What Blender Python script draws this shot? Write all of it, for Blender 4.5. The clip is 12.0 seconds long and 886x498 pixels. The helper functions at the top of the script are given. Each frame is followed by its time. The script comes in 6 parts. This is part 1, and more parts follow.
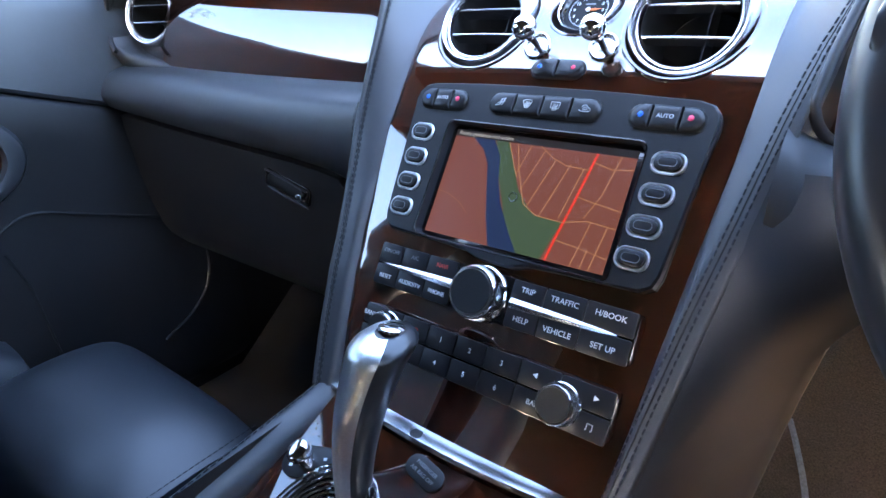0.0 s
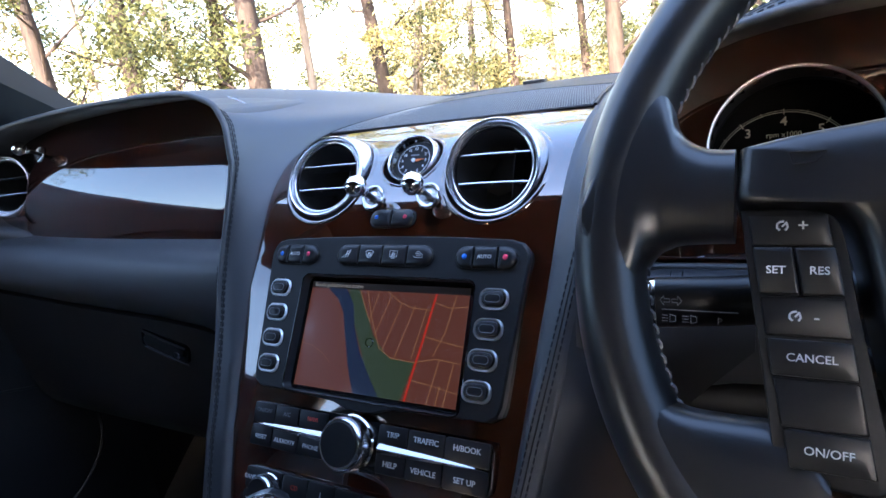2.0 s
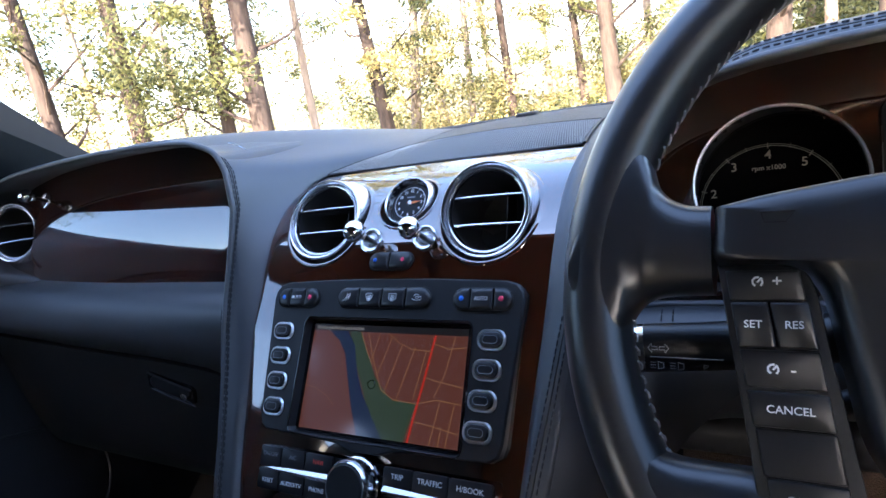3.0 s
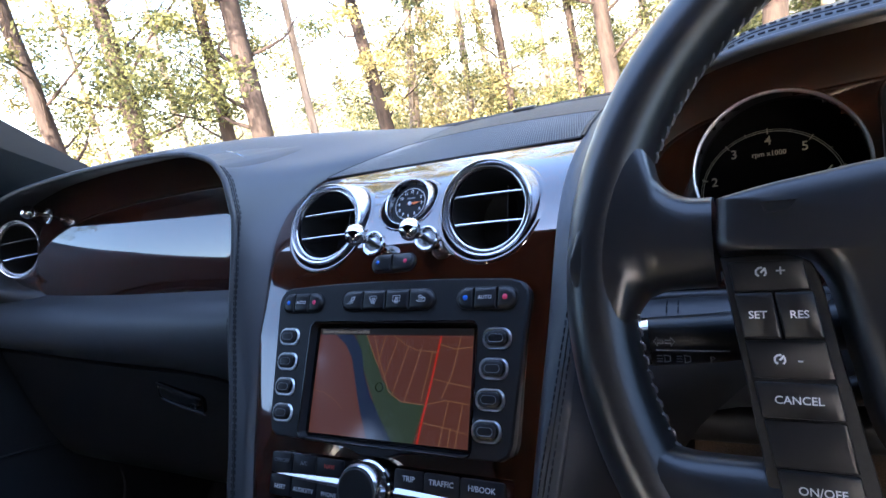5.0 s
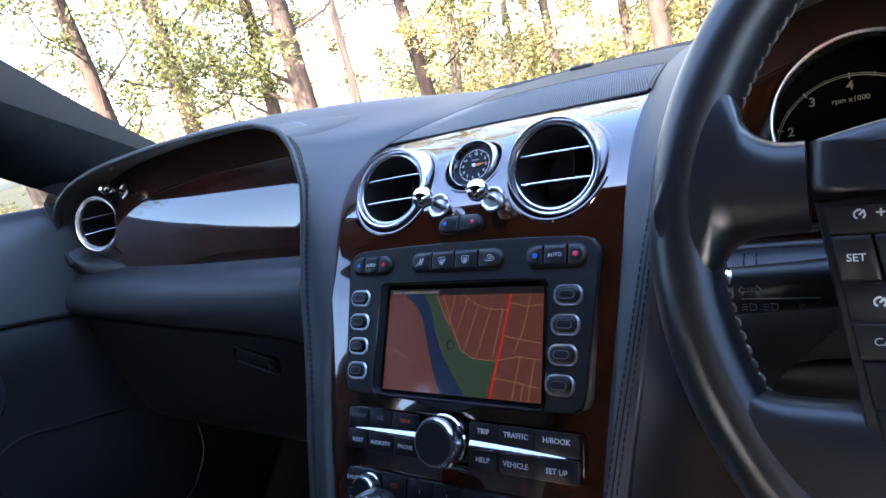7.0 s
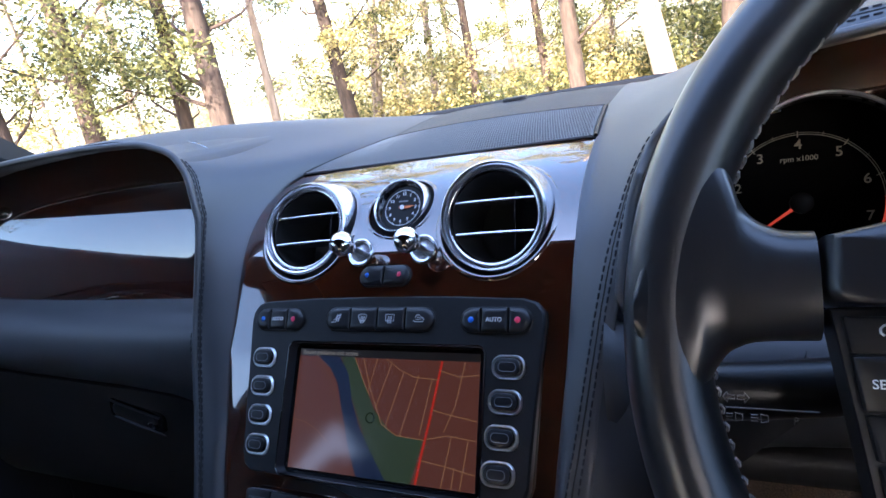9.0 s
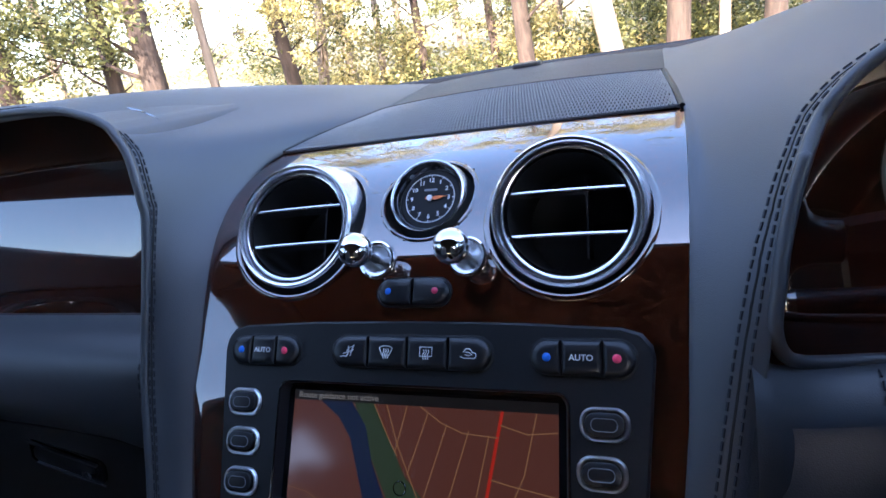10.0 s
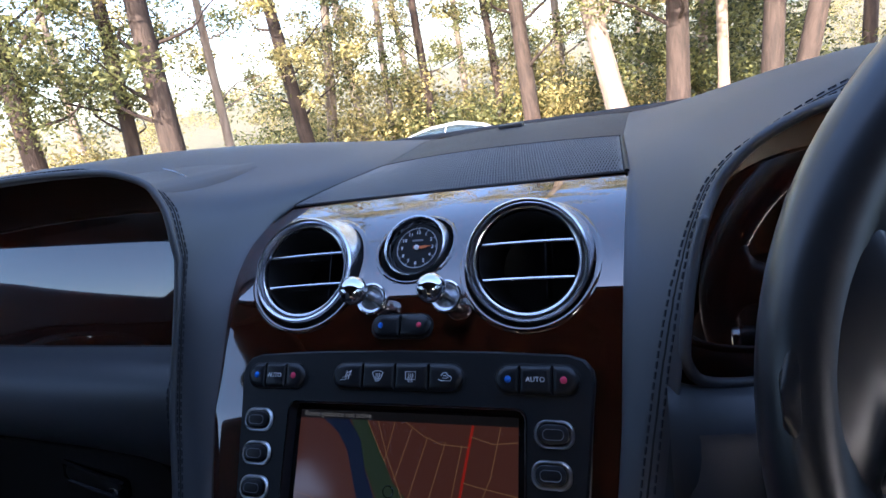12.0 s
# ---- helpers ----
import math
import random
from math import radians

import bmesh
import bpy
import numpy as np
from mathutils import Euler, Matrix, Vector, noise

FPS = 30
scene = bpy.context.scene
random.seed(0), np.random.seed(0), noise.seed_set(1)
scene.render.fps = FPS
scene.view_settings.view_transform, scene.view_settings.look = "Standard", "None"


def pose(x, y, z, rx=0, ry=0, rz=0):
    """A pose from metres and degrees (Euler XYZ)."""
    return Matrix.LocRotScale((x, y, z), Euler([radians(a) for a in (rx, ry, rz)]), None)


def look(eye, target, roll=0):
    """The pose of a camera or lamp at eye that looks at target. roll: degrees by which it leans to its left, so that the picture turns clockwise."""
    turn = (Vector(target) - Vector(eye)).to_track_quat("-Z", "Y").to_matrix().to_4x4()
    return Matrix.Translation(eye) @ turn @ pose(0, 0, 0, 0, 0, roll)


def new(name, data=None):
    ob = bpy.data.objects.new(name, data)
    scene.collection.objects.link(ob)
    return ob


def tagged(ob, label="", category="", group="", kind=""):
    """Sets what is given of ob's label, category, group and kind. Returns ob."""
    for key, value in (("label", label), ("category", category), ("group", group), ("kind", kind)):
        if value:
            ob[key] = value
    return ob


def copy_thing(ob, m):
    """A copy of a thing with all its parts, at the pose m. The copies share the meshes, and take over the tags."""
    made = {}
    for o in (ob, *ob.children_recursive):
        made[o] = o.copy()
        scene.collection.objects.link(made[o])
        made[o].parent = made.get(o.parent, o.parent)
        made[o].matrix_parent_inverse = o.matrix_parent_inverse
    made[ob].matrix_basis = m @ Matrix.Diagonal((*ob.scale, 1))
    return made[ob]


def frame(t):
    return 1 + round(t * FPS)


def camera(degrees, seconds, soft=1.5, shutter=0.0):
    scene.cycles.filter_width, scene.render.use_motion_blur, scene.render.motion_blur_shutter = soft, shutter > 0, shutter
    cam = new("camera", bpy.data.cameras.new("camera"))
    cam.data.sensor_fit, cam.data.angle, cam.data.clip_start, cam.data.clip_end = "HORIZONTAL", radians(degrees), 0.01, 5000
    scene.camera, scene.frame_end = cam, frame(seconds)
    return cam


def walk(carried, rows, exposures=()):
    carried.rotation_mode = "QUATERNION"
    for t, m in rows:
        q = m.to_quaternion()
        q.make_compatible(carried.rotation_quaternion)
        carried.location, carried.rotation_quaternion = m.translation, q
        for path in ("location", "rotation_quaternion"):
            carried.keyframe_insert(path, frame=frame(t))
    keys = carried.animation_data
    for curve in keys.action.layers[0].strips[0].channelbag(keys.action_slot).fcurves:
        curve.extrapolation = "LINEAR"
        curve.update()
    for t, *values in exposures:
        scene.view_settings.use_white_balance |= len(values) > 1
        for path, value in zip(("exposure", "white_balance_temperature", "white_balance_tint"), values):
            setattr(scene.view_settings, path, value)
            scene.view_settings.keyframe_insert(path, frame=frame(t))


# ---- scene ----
cam = camera(74.7, 12.0)
PATH = [
    (0, (0.21, -0.369, 0.909), (-0.938, 1.051, 0.093), -2.9),
    (0.2, (0.197, -0.373, 0.912), (-0.999, 1.008, 0.098), -5.2),
    (0.5, (0.212, -0.374, 0.929), (-0.974, 1.006, 0.099), -7.1),
    (0.7, (0.238, -0.358, 0.944), (-0.876, 1.12, 0.187), -7.7),
    (1, (0.259, -0.355, 0.951), (-0.768, 1.241, 0.321), -7.9),
    (1.5, (0.266, -0.347, 0.963), (-0.722, 1.293, 0.384), -9.2),
    (2, (0.265, -0.344, 0.96), (-0.699, 1.307, 0.374), -9.1),
    (2.5, (0.275, -0.345, 0.98), (-0.7, 1.319, 0.45), -10.4),
    (3, (0.275, -0.345, 0.98), (-0.698, 1.321, 0.454), -11.0),
    (5, (0.276, -0.343, 0.982), (-0.709, 1.314, 0.448), -13.5),
    (5.5, (0.274, -0.342, 0.983), (-0.713, 1.313, 0.447), -14.1),
    (6, (0.251, -0.368, 0.977), (-0.895, 1.165, 0.397), -14.7),
    (6.5, (0.257, -0.363, 0.98), (-0.881, 1.172, 0.389), -15.9),
    (8.5, (0.272, -0.353, 0.987), (-0.827, 1.208, 0.39), -17.5),
    (8.7, (0.272, -0.338, 0.994), (-0.752, 1.281, 0.42), -17.5),
    (9, (0.227, -0.302, 0.993), (-0.646, 1.389, 0.376), -12.2),
    (9.2, (0.188, -0.271, 0.997), (-0.606, 1.453, 0.367), -12.5),
    (9.5, (0.142, -0.242, 1.004), (-0.591, 1.489, 0.319), -12.2),
    (10, (0.129, -0.222, 0.983), (-0.583, 1.504, 0.266), -10.9),
    (10.5, (0.151, -0.241, 0.996), (-0.548, 1.51, 0.33), -11.8),
    (11, (0.161, -0.254, 1.012), (-0.541, 1.521, 0.417), -10.9),
    (11.5, (0.17, -0.268, 1.011), (-0.554, 1.507, 0.444), -11.3),
    (12, (0.166, -0.274, 1.005), (-0.556, 1.496, 0.418), -10.7),
]
walk(cam, [(t, look(eye, target, roll)) for t, eye, target, roll in PATH],
     exposures=[(0.0, 5.05, 6100, 16), (0.5, 6.05, 6300, 16), (1.0, 5.15, 6250, 17), (1.5, 4.0, 6100, 17), (2.0, 3.75, 5900, 17), (5.5, 3.55, 5800, 18), (6.5, 3.75, 5750, 18), (8.5, 3.8, 5800, 19), (9.5, 3.25, 5800, 20),
                (10.0, 3.3, 5700, 20), (10.5, 3.25, 5700, 20), (11.0, 2.75, 5650, 20), (11.5, 2.6, 5600, 20), (12.0, 2.6, 5600, 20)])

SUN_FROM = (0.12, -1.0)     # the low sun stands behind the car
# ---- world and sun ----
world = bpy.data.worlds.new("sky")
scene.world = world
world.use_nodes = True
wn = world.node_tree.nodes
sky = wn.new("ShaderNodeTexSky")
sky.sky_type, sky.sun_disc = "NISHITA", False
sky.sun_elevation, sky.sun_rotation = radians(24), math.atan2(SUN_FROM[0], SUN_FROM[1])
sky.air_density, sky.dust_density, sky.ozone_density = 1.0, 2.0, 0.6
wn["Background"].inputs["Strength"].default_value = 0.15
world.node_tree.links.new(sky.outputs[0], wn["Background"].inputs["Color"])
sun = new("sun", bpy.data.lights.new("sun", "SUN"))
sun.data.energy, sun.data.angle, sun.data.color = 4.4, radians(0.5), (1.0, 0.84, 0.58)
sun.matrix_world = look((SUN_FROM[0] * 30, SUN_FROM[1] * 30, 31.8 * math.tan(radians(24))), (0, 0, 0))


# ---- materials ----
def principled(name, base, rough, metal=0.0, coat=0.0, spec=0.5):
    m = bpy.data.materials.new(name)
    m.use_nodes = True
    b = m.node_tree.nodes["Principled BSDF"]
    b.inputs["Base Color"].default_value = (*base, 1)
    b.inputs["Roughness"].default_value = rough
    b.inputs["Metallic"].default_value = metal
    b.inputs["Coat Weight"].default_value = coat
    b.inputs["Coat Roughness"].default_value = 0.02
    b.inputs["Specular IOR Level"].default_value = spec
    return m, m.node_tree.nodes, m.node_tree.links, b


def noise_node(n, l, scale, detail=4.0, rough=0.55, dist=0.0, stretch=(1, 1, 1)):
    co, mp, t = n.new("ShaderNodeTexCoord"), n.new("ShaderNodeMapping"), n.new("ShaderNodeTexNoise")
    mp.inputs["Scale"].default_value = stretch
    l.new(co.outputs["Object"], mp.inputs["Vector"])
    l.new(mp.outputs[0], t.inputs["Vector"])
    t.inputs["Scale"].default_value, t.inputs["Detail"].default_value = scale, detail
    t.inputs["Roughness"].default_value, t.inputs["Distortion"].default_value = rough, dist
    return t


def ramp_node(n, l, source, stops):
    r = n.new("ShaderNodeValToRGB")
    while len(r.color_ramp.elements) < len(stops):
        r.color_ramp.elements.new(0.5)
    for e, (p, c) in zip(r.color_ramp.elements, stops):
        e.position, e.color = p, (*c, 1)
    l.new(source, r.inputs[0])
    return r


def bump_node(n, l, b, source, strength, distance):
    k = n.new("ShaderNodeBump")
    k.inputs["Strength"].default_value, k.inputs["Distance"].default_value = strength, distance
    l.new(source, k.inputs["Height"])
    l.new(k.outputs[0], b.inputs["Normal"])
    return k


def leather(name, base, rough=0.42, relief=0.2):
    m, n, l, b = principled(name, base, rough)
    big = noise_node(n, l, 9, 3)
    r = ramp_node(n, l, big.outputs[0], [(0.3, tuple(c * 0.8 for c in base)), (0.7, tuple(c * 1.2 for c in base))])
    l.new(r.outputs[0], b.inputs["Base Color"])
    rr = n.new("ShaderNodeMapRange")
    rr.inputs[3].default_value, rr.inputs[4].default_value = rough - 0.06, rough + 0.1
    l.new(big.outputs[0], rr.inputs[0])
    l.new(rr.outputs[0], b.inputs["Roughness"])
    v = n.new("ShaderNodeTexVoronoi")
    v.inputs["Scale"].default_value = 1500
    co = n.new("ShaderNodeTexCoord")
    l.new(co.outputs["Object"], v.inputs["Vector"])
    bump_node(n, l, b, v.outputs["Distance"], relief, 0.0003)
    return m


def speckled(name, base, rough, amount=0.25, scale=300, metal=0.0, coat=0.0, bump=0.1, depth=0.0003):
    m, n, l, b = principled(name, base, rough, metal, coat)
    t = noise_node(n, l, scale, 3)
    r = ramp_node(n, l, t.outputs[0], [(0.3, tuple(c * (1 - amount) for c in base)), (0.7, tuple(c * (1 + amount) for c in base))])
    l.new(r.outputs[0], b.inputs["Base Color"])
    if bump:
        bump_node(n, l, b, t.outputs[0], bump, depth)
    return m


def veneer(name):
    m, n, l, b = principled(name, (0.05, 0.012, 0.006), 0.08, 0, 1.0)
    a = noise_node(n, l, 42, 9, 0.7, 3.2)
    r = ramp_node(n, l, a.outputs[0], [(0.38, (0.0025, 0.0010, 0.0008)), (0.455, (0.022, 0.0058, 0.0026)), (0.515, (0.088, 0.021, 0.0078)), (0.57, (0.020, 0.0050, 0.0022)), (0.66, (0.006, 0.0018, 0.0012))])
    f = noise_node(n, l, 160, 5, 0.7, 1.0)
    r2 = ramp_node(n, l, f.outputs[0], [(0.38, (0.35, 0.3, 0.3)), (0.62, (1.3, 1.25, 1.2))])
    mix = n.new("ShaderNodeMix")
    mix.data_type, mix.blend_type = "RGBA", "MULTIPLY"
    mix.inputs[0].default_value = 1
    l.new(r.outputs[0], mix.inputs[6])
    l.new(r2.outputs[0], mix.inputs[7])
    l.new(mix.outputs[2], b.inputs["Base Color"])
    b.inputs["Coat IOR"].default_value = 2.15
    return m


def glow(name, color, strength):
    m, n, l, b = principled(name, tuple(c * 0.05 for c in color), 0.30)
    b.inputs["Coat Weight"].default_value, b.inputs["Coat Roughness"].default_value, b.inputs["Coat IOR"].default_value = 1.0, 0.10, 1.75
    b.inputs["Emission Color"].default_value = (*color, 1)
    b.inputs["Emission Strength"].default_value = strength * 0.065
    return m


LEATHER = leather("blue-black leather", (0.0288, 0.0320, 0.0385), 0.45)
LEATHER.node_tree.nodes["Principled BSDF"].inputs["Specular IOR Level"].default_value = 0.95
LEATHER_SEAT = leather("navy seat leather", (0.020, 0.024, 0.031), 0.42)
LEATHER_SEAT.node_tree.nodes["Principled BSDF"].inputs["Specular IOR Level"].default_value = 0.8
LEATHER_WHEEL = leather("worn black wheel leather", (0.0120, 0.0125, 0.0145), 0.33, 0.06)
LEATHER_WHEEL.node_tree.nodes["Principled BSDF"].inputs["Coat Weight"].default_value = 0.6
LEATHER_WHEEL.node_tree.nodes["Principled BSDF"].inputs["Coat Roughness"].default_value = 0.28
LEATHER_DARK = leather("dark trim leather", (0.0140, 0.0145, 0.0165), 0.5)
LEATHER_DARK.node_tree.nodes["Principled BSDF"].inputs["Specular IOR Level"].default_value = 0.42
LEATHER_FLANK = leather("charcoal flank leather", (0.028, 0.030, 0.035), 0.48)
THREAD = speckled("blue-black thread", (0.014, 0.016, 0.023), 0.7)
THREAD_PALE = speckled("pale grey thread", (0.28, 0.29, 0.31), 0.7)
WOOD = veneer("burr walnut lacquer")
CHROME, *_ = principled("chrome", (0.82, 0.83, 0.85), 0.06, 1.0)
SATIN = speckled("satin chrome", (0.62, 0.63, 0.65), 0.22, 0.06, 500, 1.0, 0, 0.03, 0.0001)
POLISHED = speckled("polished chrome with fine haze", (0.80, 0.81, 0.84), 0.24, 0.05, 400, 1.0, 0, 0.02, 0.0001)
BRIGHT = speckled("brushed bright metal", (0.84, 0.85, 0.87), 0.34, 0.05, 500, 1.0, 0, 0.03, 0.0001)
DARK_CHROME = speckled("dark chrome", (0.10, 0.10, 0.11), 0.3, 0.06, 500, 1.0, 0, 0.03, 0.0001)
PLASTIC = speckled("soft black plastic", (0.008, 0.0085, 0.010), 0.45, 0.2, 700)
PLASTIC.node_tree.nodes["Principled BSDF"].inputs["Specular IOR Level"].default_value = 0.42
KEYCAP = speckled("black keys", (0.008, 0.0085, 0.010), 0.36, 0.15, 600, 0, 0.0)
KEYCAP.node_tree.nodes["Principled BSDF"].inputs["Specular IOR Level"].default_value = 0.5
GLOSS = speckled("gloss black", (0.006, 0.006, 0.007), 0.12, 0.2, 400, 0, 0.6, 0)
VOID = speckled("duct black", (0.004, 0.004, 0.004), 0.7)
PRINT = speckled("white print", (0.72, 0.73, 0.75), 0.5, 0.05, 900, 0, 0, 0)
PRINT_DIM = speckled("grey print", (0.16, 0.165, 0.18), 0.5, 0.05, 900, 0, 0, 0)
PRINT_RED = speckled("red print", (0.60, 0.06, 0.04), 0.5, 0.05, 900, 0, 0, 0)
PRINT_PINK = speckled("pink-red dot", (0.80, 0.05, 0.12), 0.4, 0.05, 900, 0, 0, 0)
PRINT_BLUE = speckled("blue dot", (0.02, 0.16, 0.65), 0.4, 0.05, 900, 0, 0, 0)
ORANGE = speckled("orange hand", (0.85, 0.20, 0.04), 0.4, 0.05, 900, 0, 0, 0)
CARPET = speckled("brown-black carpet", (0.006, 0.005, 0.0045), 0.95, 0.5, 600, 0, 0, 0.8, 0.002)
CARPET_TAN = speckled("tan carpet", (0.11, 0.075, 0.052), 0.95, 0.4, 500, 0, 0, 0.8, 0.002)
HEADLINER = speckled("dark headliner", (0.02, 0.02, 0.022), 0.9, 0.3, 500)
PILLAR = leather("pillar trim", (0.014, 0.0145, 0.016), 0.6)
MESH_CLOTH = speckled("speaker mesh", (0.12, 0.124, 0.135), 0.42, 0.3, 900)


def pane_material(name, tint, gloss):
    m = bpy.data.materials.new(name)
    m.use_nodes = True
    n, l = m.node_tree.nodes, m.node_tree.links
    n.clear()
    out, mix = n.new("ShaderNodeOutputMaterial"), n.new("ShaderNodeMixShader")
    t, g = n.new("ShaderNodeBsdfTransparent"), n.new("ShaderNodeBsdfGlossy")
    t.inputs["Color"].default_value = (*tint, 1)
    g.inputs["Roughness"].default_value = 0.02
    mix.inputs[0].default_value = gloss
    l.new(t.outputs[0], mix.inputs[1])
    l.new(g.outputs[0], mix.inputs[2])
    l.new(mix.outputs[0], out.inputs["Surface"])
    return m


TINTED = pane_material("tinted side glass", (0.30, 0.34, 0.36), 0.04)
CLEAR = pane_material("clear windscreen glass", (0.95, 0.97, 0.96), 0.0)


# ---- mesh tools ----
def thing(name, label, category, at=(0, 0, 0), group="", kind=""):
    ob = new(name)
    ob.location = at
    ob.empty_display_size = 0.02
    return tagged(ob, label, category, group, kind)


def world_at(ob):
    p = Vector(ob.location)
    while ob.parent:
        ob = ob.parent
        p += Vector(ob.location)
    return p


def part(name, bm, material, parent=None, label="", smooth=True, m=None, angle=40):
    """Links a bmesh, built in the car's own coordinates, as one mesh under its thing."""
    if m is not None:
        bm.transform(m)
    bmesh.ops.recalc_face_normals(bm, faces=bm.faces)
    if parent is not None:
        bm.transform(Matrix.Translation(-world_at(parent)))
    me = bpy.data.meshes.new(name)
    bm.to_mesh(me)
    bm.free()
    me.materials.append(material)
    if smooth:
        me.polygons.foreach_set("use_smooth", [True] * len(me.polygons))
        me.set_sharp_from_angle(angle=radians(angle))
    ob = new(name, me)
    if parent is not None:
        ob.parent = parent
    if label:
        ob["label"] = label
    return ob


def plane_frame(x, y, z, tilt, turn=0):
    """X to the right, Y up along a face that leans back by tilt degrees, Z out of it towards the cabin."""
    return pose(x, y, z, 90 - tilt, 0, turn)


def rr_outline(w, h, r, seg=5):
    r = max(min(r, w / 2 - 1e-5, h / 2 - 1e-5), 1e-5)
    out = []
    for cx, cy, a0 in ((w / 2 - r, h / 2 - r, 0), (-w / 2 + r, h / 2 - r, 90), (-w / 2 + r, -h / 2 + r, 180), (w / 2 - r, -h / 2 + r, 270)):
        for i in range(seg + 1):
            a = radians(a0 + 90 * i / seg)
            out.append((cx + r * math.cos(a), cy + r * math.sin(a)))
    return out


def stack(bm, rings, cap0=True, cap1=True):
    """Joins rings of points, all of one length, into a skin."""
    vs = [[bm.verts.new(p) for p in ring] for ring in rings]
    n = len(vs[0])
    for a, b in zip(vs, vs[1:]):
        for i in range(n):
            bm.faces.new((a[i], a[(i + 1) % n], b[(i + 1) % n], b[i]))
    if cap0:
        bm.faces.new(vs[0][::-1])
    if cap1:
        bm.faces.new(vs[-1])
    return vs


def rbox(bm, w, h, d, r=0.003, bev=0.001, x=0, y=0, z=0, seg=5):
    rings = []
    for zz, inset in ((0, 0), (d - bev, 0), (d - bev * 0.3, bev * 0.3), (d, bev)):
        rings.append([(x + px, y + py, z + zz) for px, py in rr_outline(w - 2 * inset, h - 2 * inset, max(r - inset, 1e-4), seg)])
    stack(bm, rings)
    return bm


def poly_prism(bm, outline, d, bev=0.001, z=0):
    """A prism over an outline, its upper edge slightly drawn in towards the middle."""
    cx = sum(p[0] for p in outline) / len(outline)
    cy = sum(p[1] for p in outline) / len(outline)
    def drawn(k):
        return [(px + k * (cx - px) / max(math.hypot(cx - px, cy - py), 1e-6), py + k * (cy - py) / max(math.hypot(cx - px, cy - py), 1e-6)) for px, py in outline]
    stack(bm, [[(px, py, z + zz) for px, py in drawn(k)] for zz, k in ((0, 0), (d - bev, 0), (d - 0.3 * bev, 0.3 * bev), (d, bev))])
    return bm


def lathe(bm, profile, seg=40, cap0=False, cap1=False):
    stack(bm, [[(r * math.cos(2 * math.pi * i / seg), r * math.sin(2 * math.pi * i / seg), z) for i in range(seg)] for r, z in profile], cap0, cap1)
    return bm


def ring(bm, R, r, seg=48, seg2=12, z=0, squash=1.0):
    pts = [(R + r * math.cos(2 * math.pi * j / seg2), z + squash * r * math.sin(2 * math.pi * j / seg2)) for j in range(seg2 + 1)]
    lathe(bm, pts, seg)
    bmesh.ops.remove_doubles(bm, verts=bm.verts, dist=1e-6)
    return bm


def smooth_path(points, n):
    """n points along a smooth curve through the given ones."""
    P = [Vector(p) for p in points]
    P = [2 * P[0] - P[1]] + P + [2 * P[-1] - P[-2]]
    out = []
    for k in range(n):
        s = k / (n - 1) * (len(P) - 3)
        i = min(int(s), len(P) - 4)
        t = s - i
        a, b, c, d = P[i:i + 4]
        out.append(0.5 * (2 * b + (c - a) * t + (2 * a - 5 * b + 4 * c - d) * t * t + (3 * b - a - 3 * c + d) * t ** 3))
    return out


def tube(bm, path, radius, seg=8, closed=False, flat=1.0):
    P = [Vector(p) for p in path]
    N = len(P)
    up, rings = None, []
    for i in range(N):
        if closed:
            t = (P[(i + 1) % N] - P[i - 1]).normalized()
        else:
            t = (P[min(i + 1, N - 1)] - P[max(i - 1, 0)]).normalized()
        if up is None:
            up = t.orthogonal().normalized()
        up = (up - t * up.dot(t)).normalized()
        side = t.cross(up)
        rad = radius(i / (N - 1)) if callable(radius) else radius
        rings.append([P[i] + rad * (math.cos(2 * math.pi * j / seg) * up + flat * math.sin(2 * math.pi * j / seg) * side) for j in range(seg)])
    if closed:
        rings.append(rings[0])
    stack(bm, rings, not closed, not closed)
    if closed:
        bmesh.ops.remove_doubles(bm, verts=bm.verts, dist=1e-6)
    return bm


def grid(bm, rows):
    vs = [[bm.verts.new(p) for p in row] for row in rows]
    for a, b in zip(vs, vs[1:]):
        for i in range(len(a) - 1):
            bm.faces.new((a[i], a[i + 1], b[i + 1], b[i]))
    return vs


def ball(bm, r, at=(0, 0, 0), scale=(1, 1, 1), seg=24):
    bmesh.ops.create_uvsphere(bm, u_segments=seg, v_segments=seg // 2, radius=r, matrix=Matrix.Translation(at) @ Matrix.Diagonal((*scale, 1)))
    return bm


def lettering(words, size, m, material, parent, x=0, y=0, z=0, align="CENTER", name="lettering"):
    c = bpy.data.curves.new("words", "FONT")
    c.body, c.size, c.extrude, c.align_x, c.align_y, c.resolution_u = words, size, 0.00008, align, "CENTER", 3
    c.offset = size * 0.012
    o = new("words", c)
    bpy.context.view_layer.update()
    me = bpy.data.meshes.new_from_object(o.evaluated_get(bpy.context.evaluated_depsgraph_get()))
    bpy.data.objects.remove(o)
    bpy.data.curves.remove(c)
    bm = bmesh.new()
    bm.from_mesh(me)
    bpy.data.meshes.remove(me)
    bm.transform(Matrix.Translation((x, y, z)))
    return part(name, bm, material, parent, "", False, m)


def lerp_list(x, xs, ys):
    return float(np.interp(x, xs, ys))


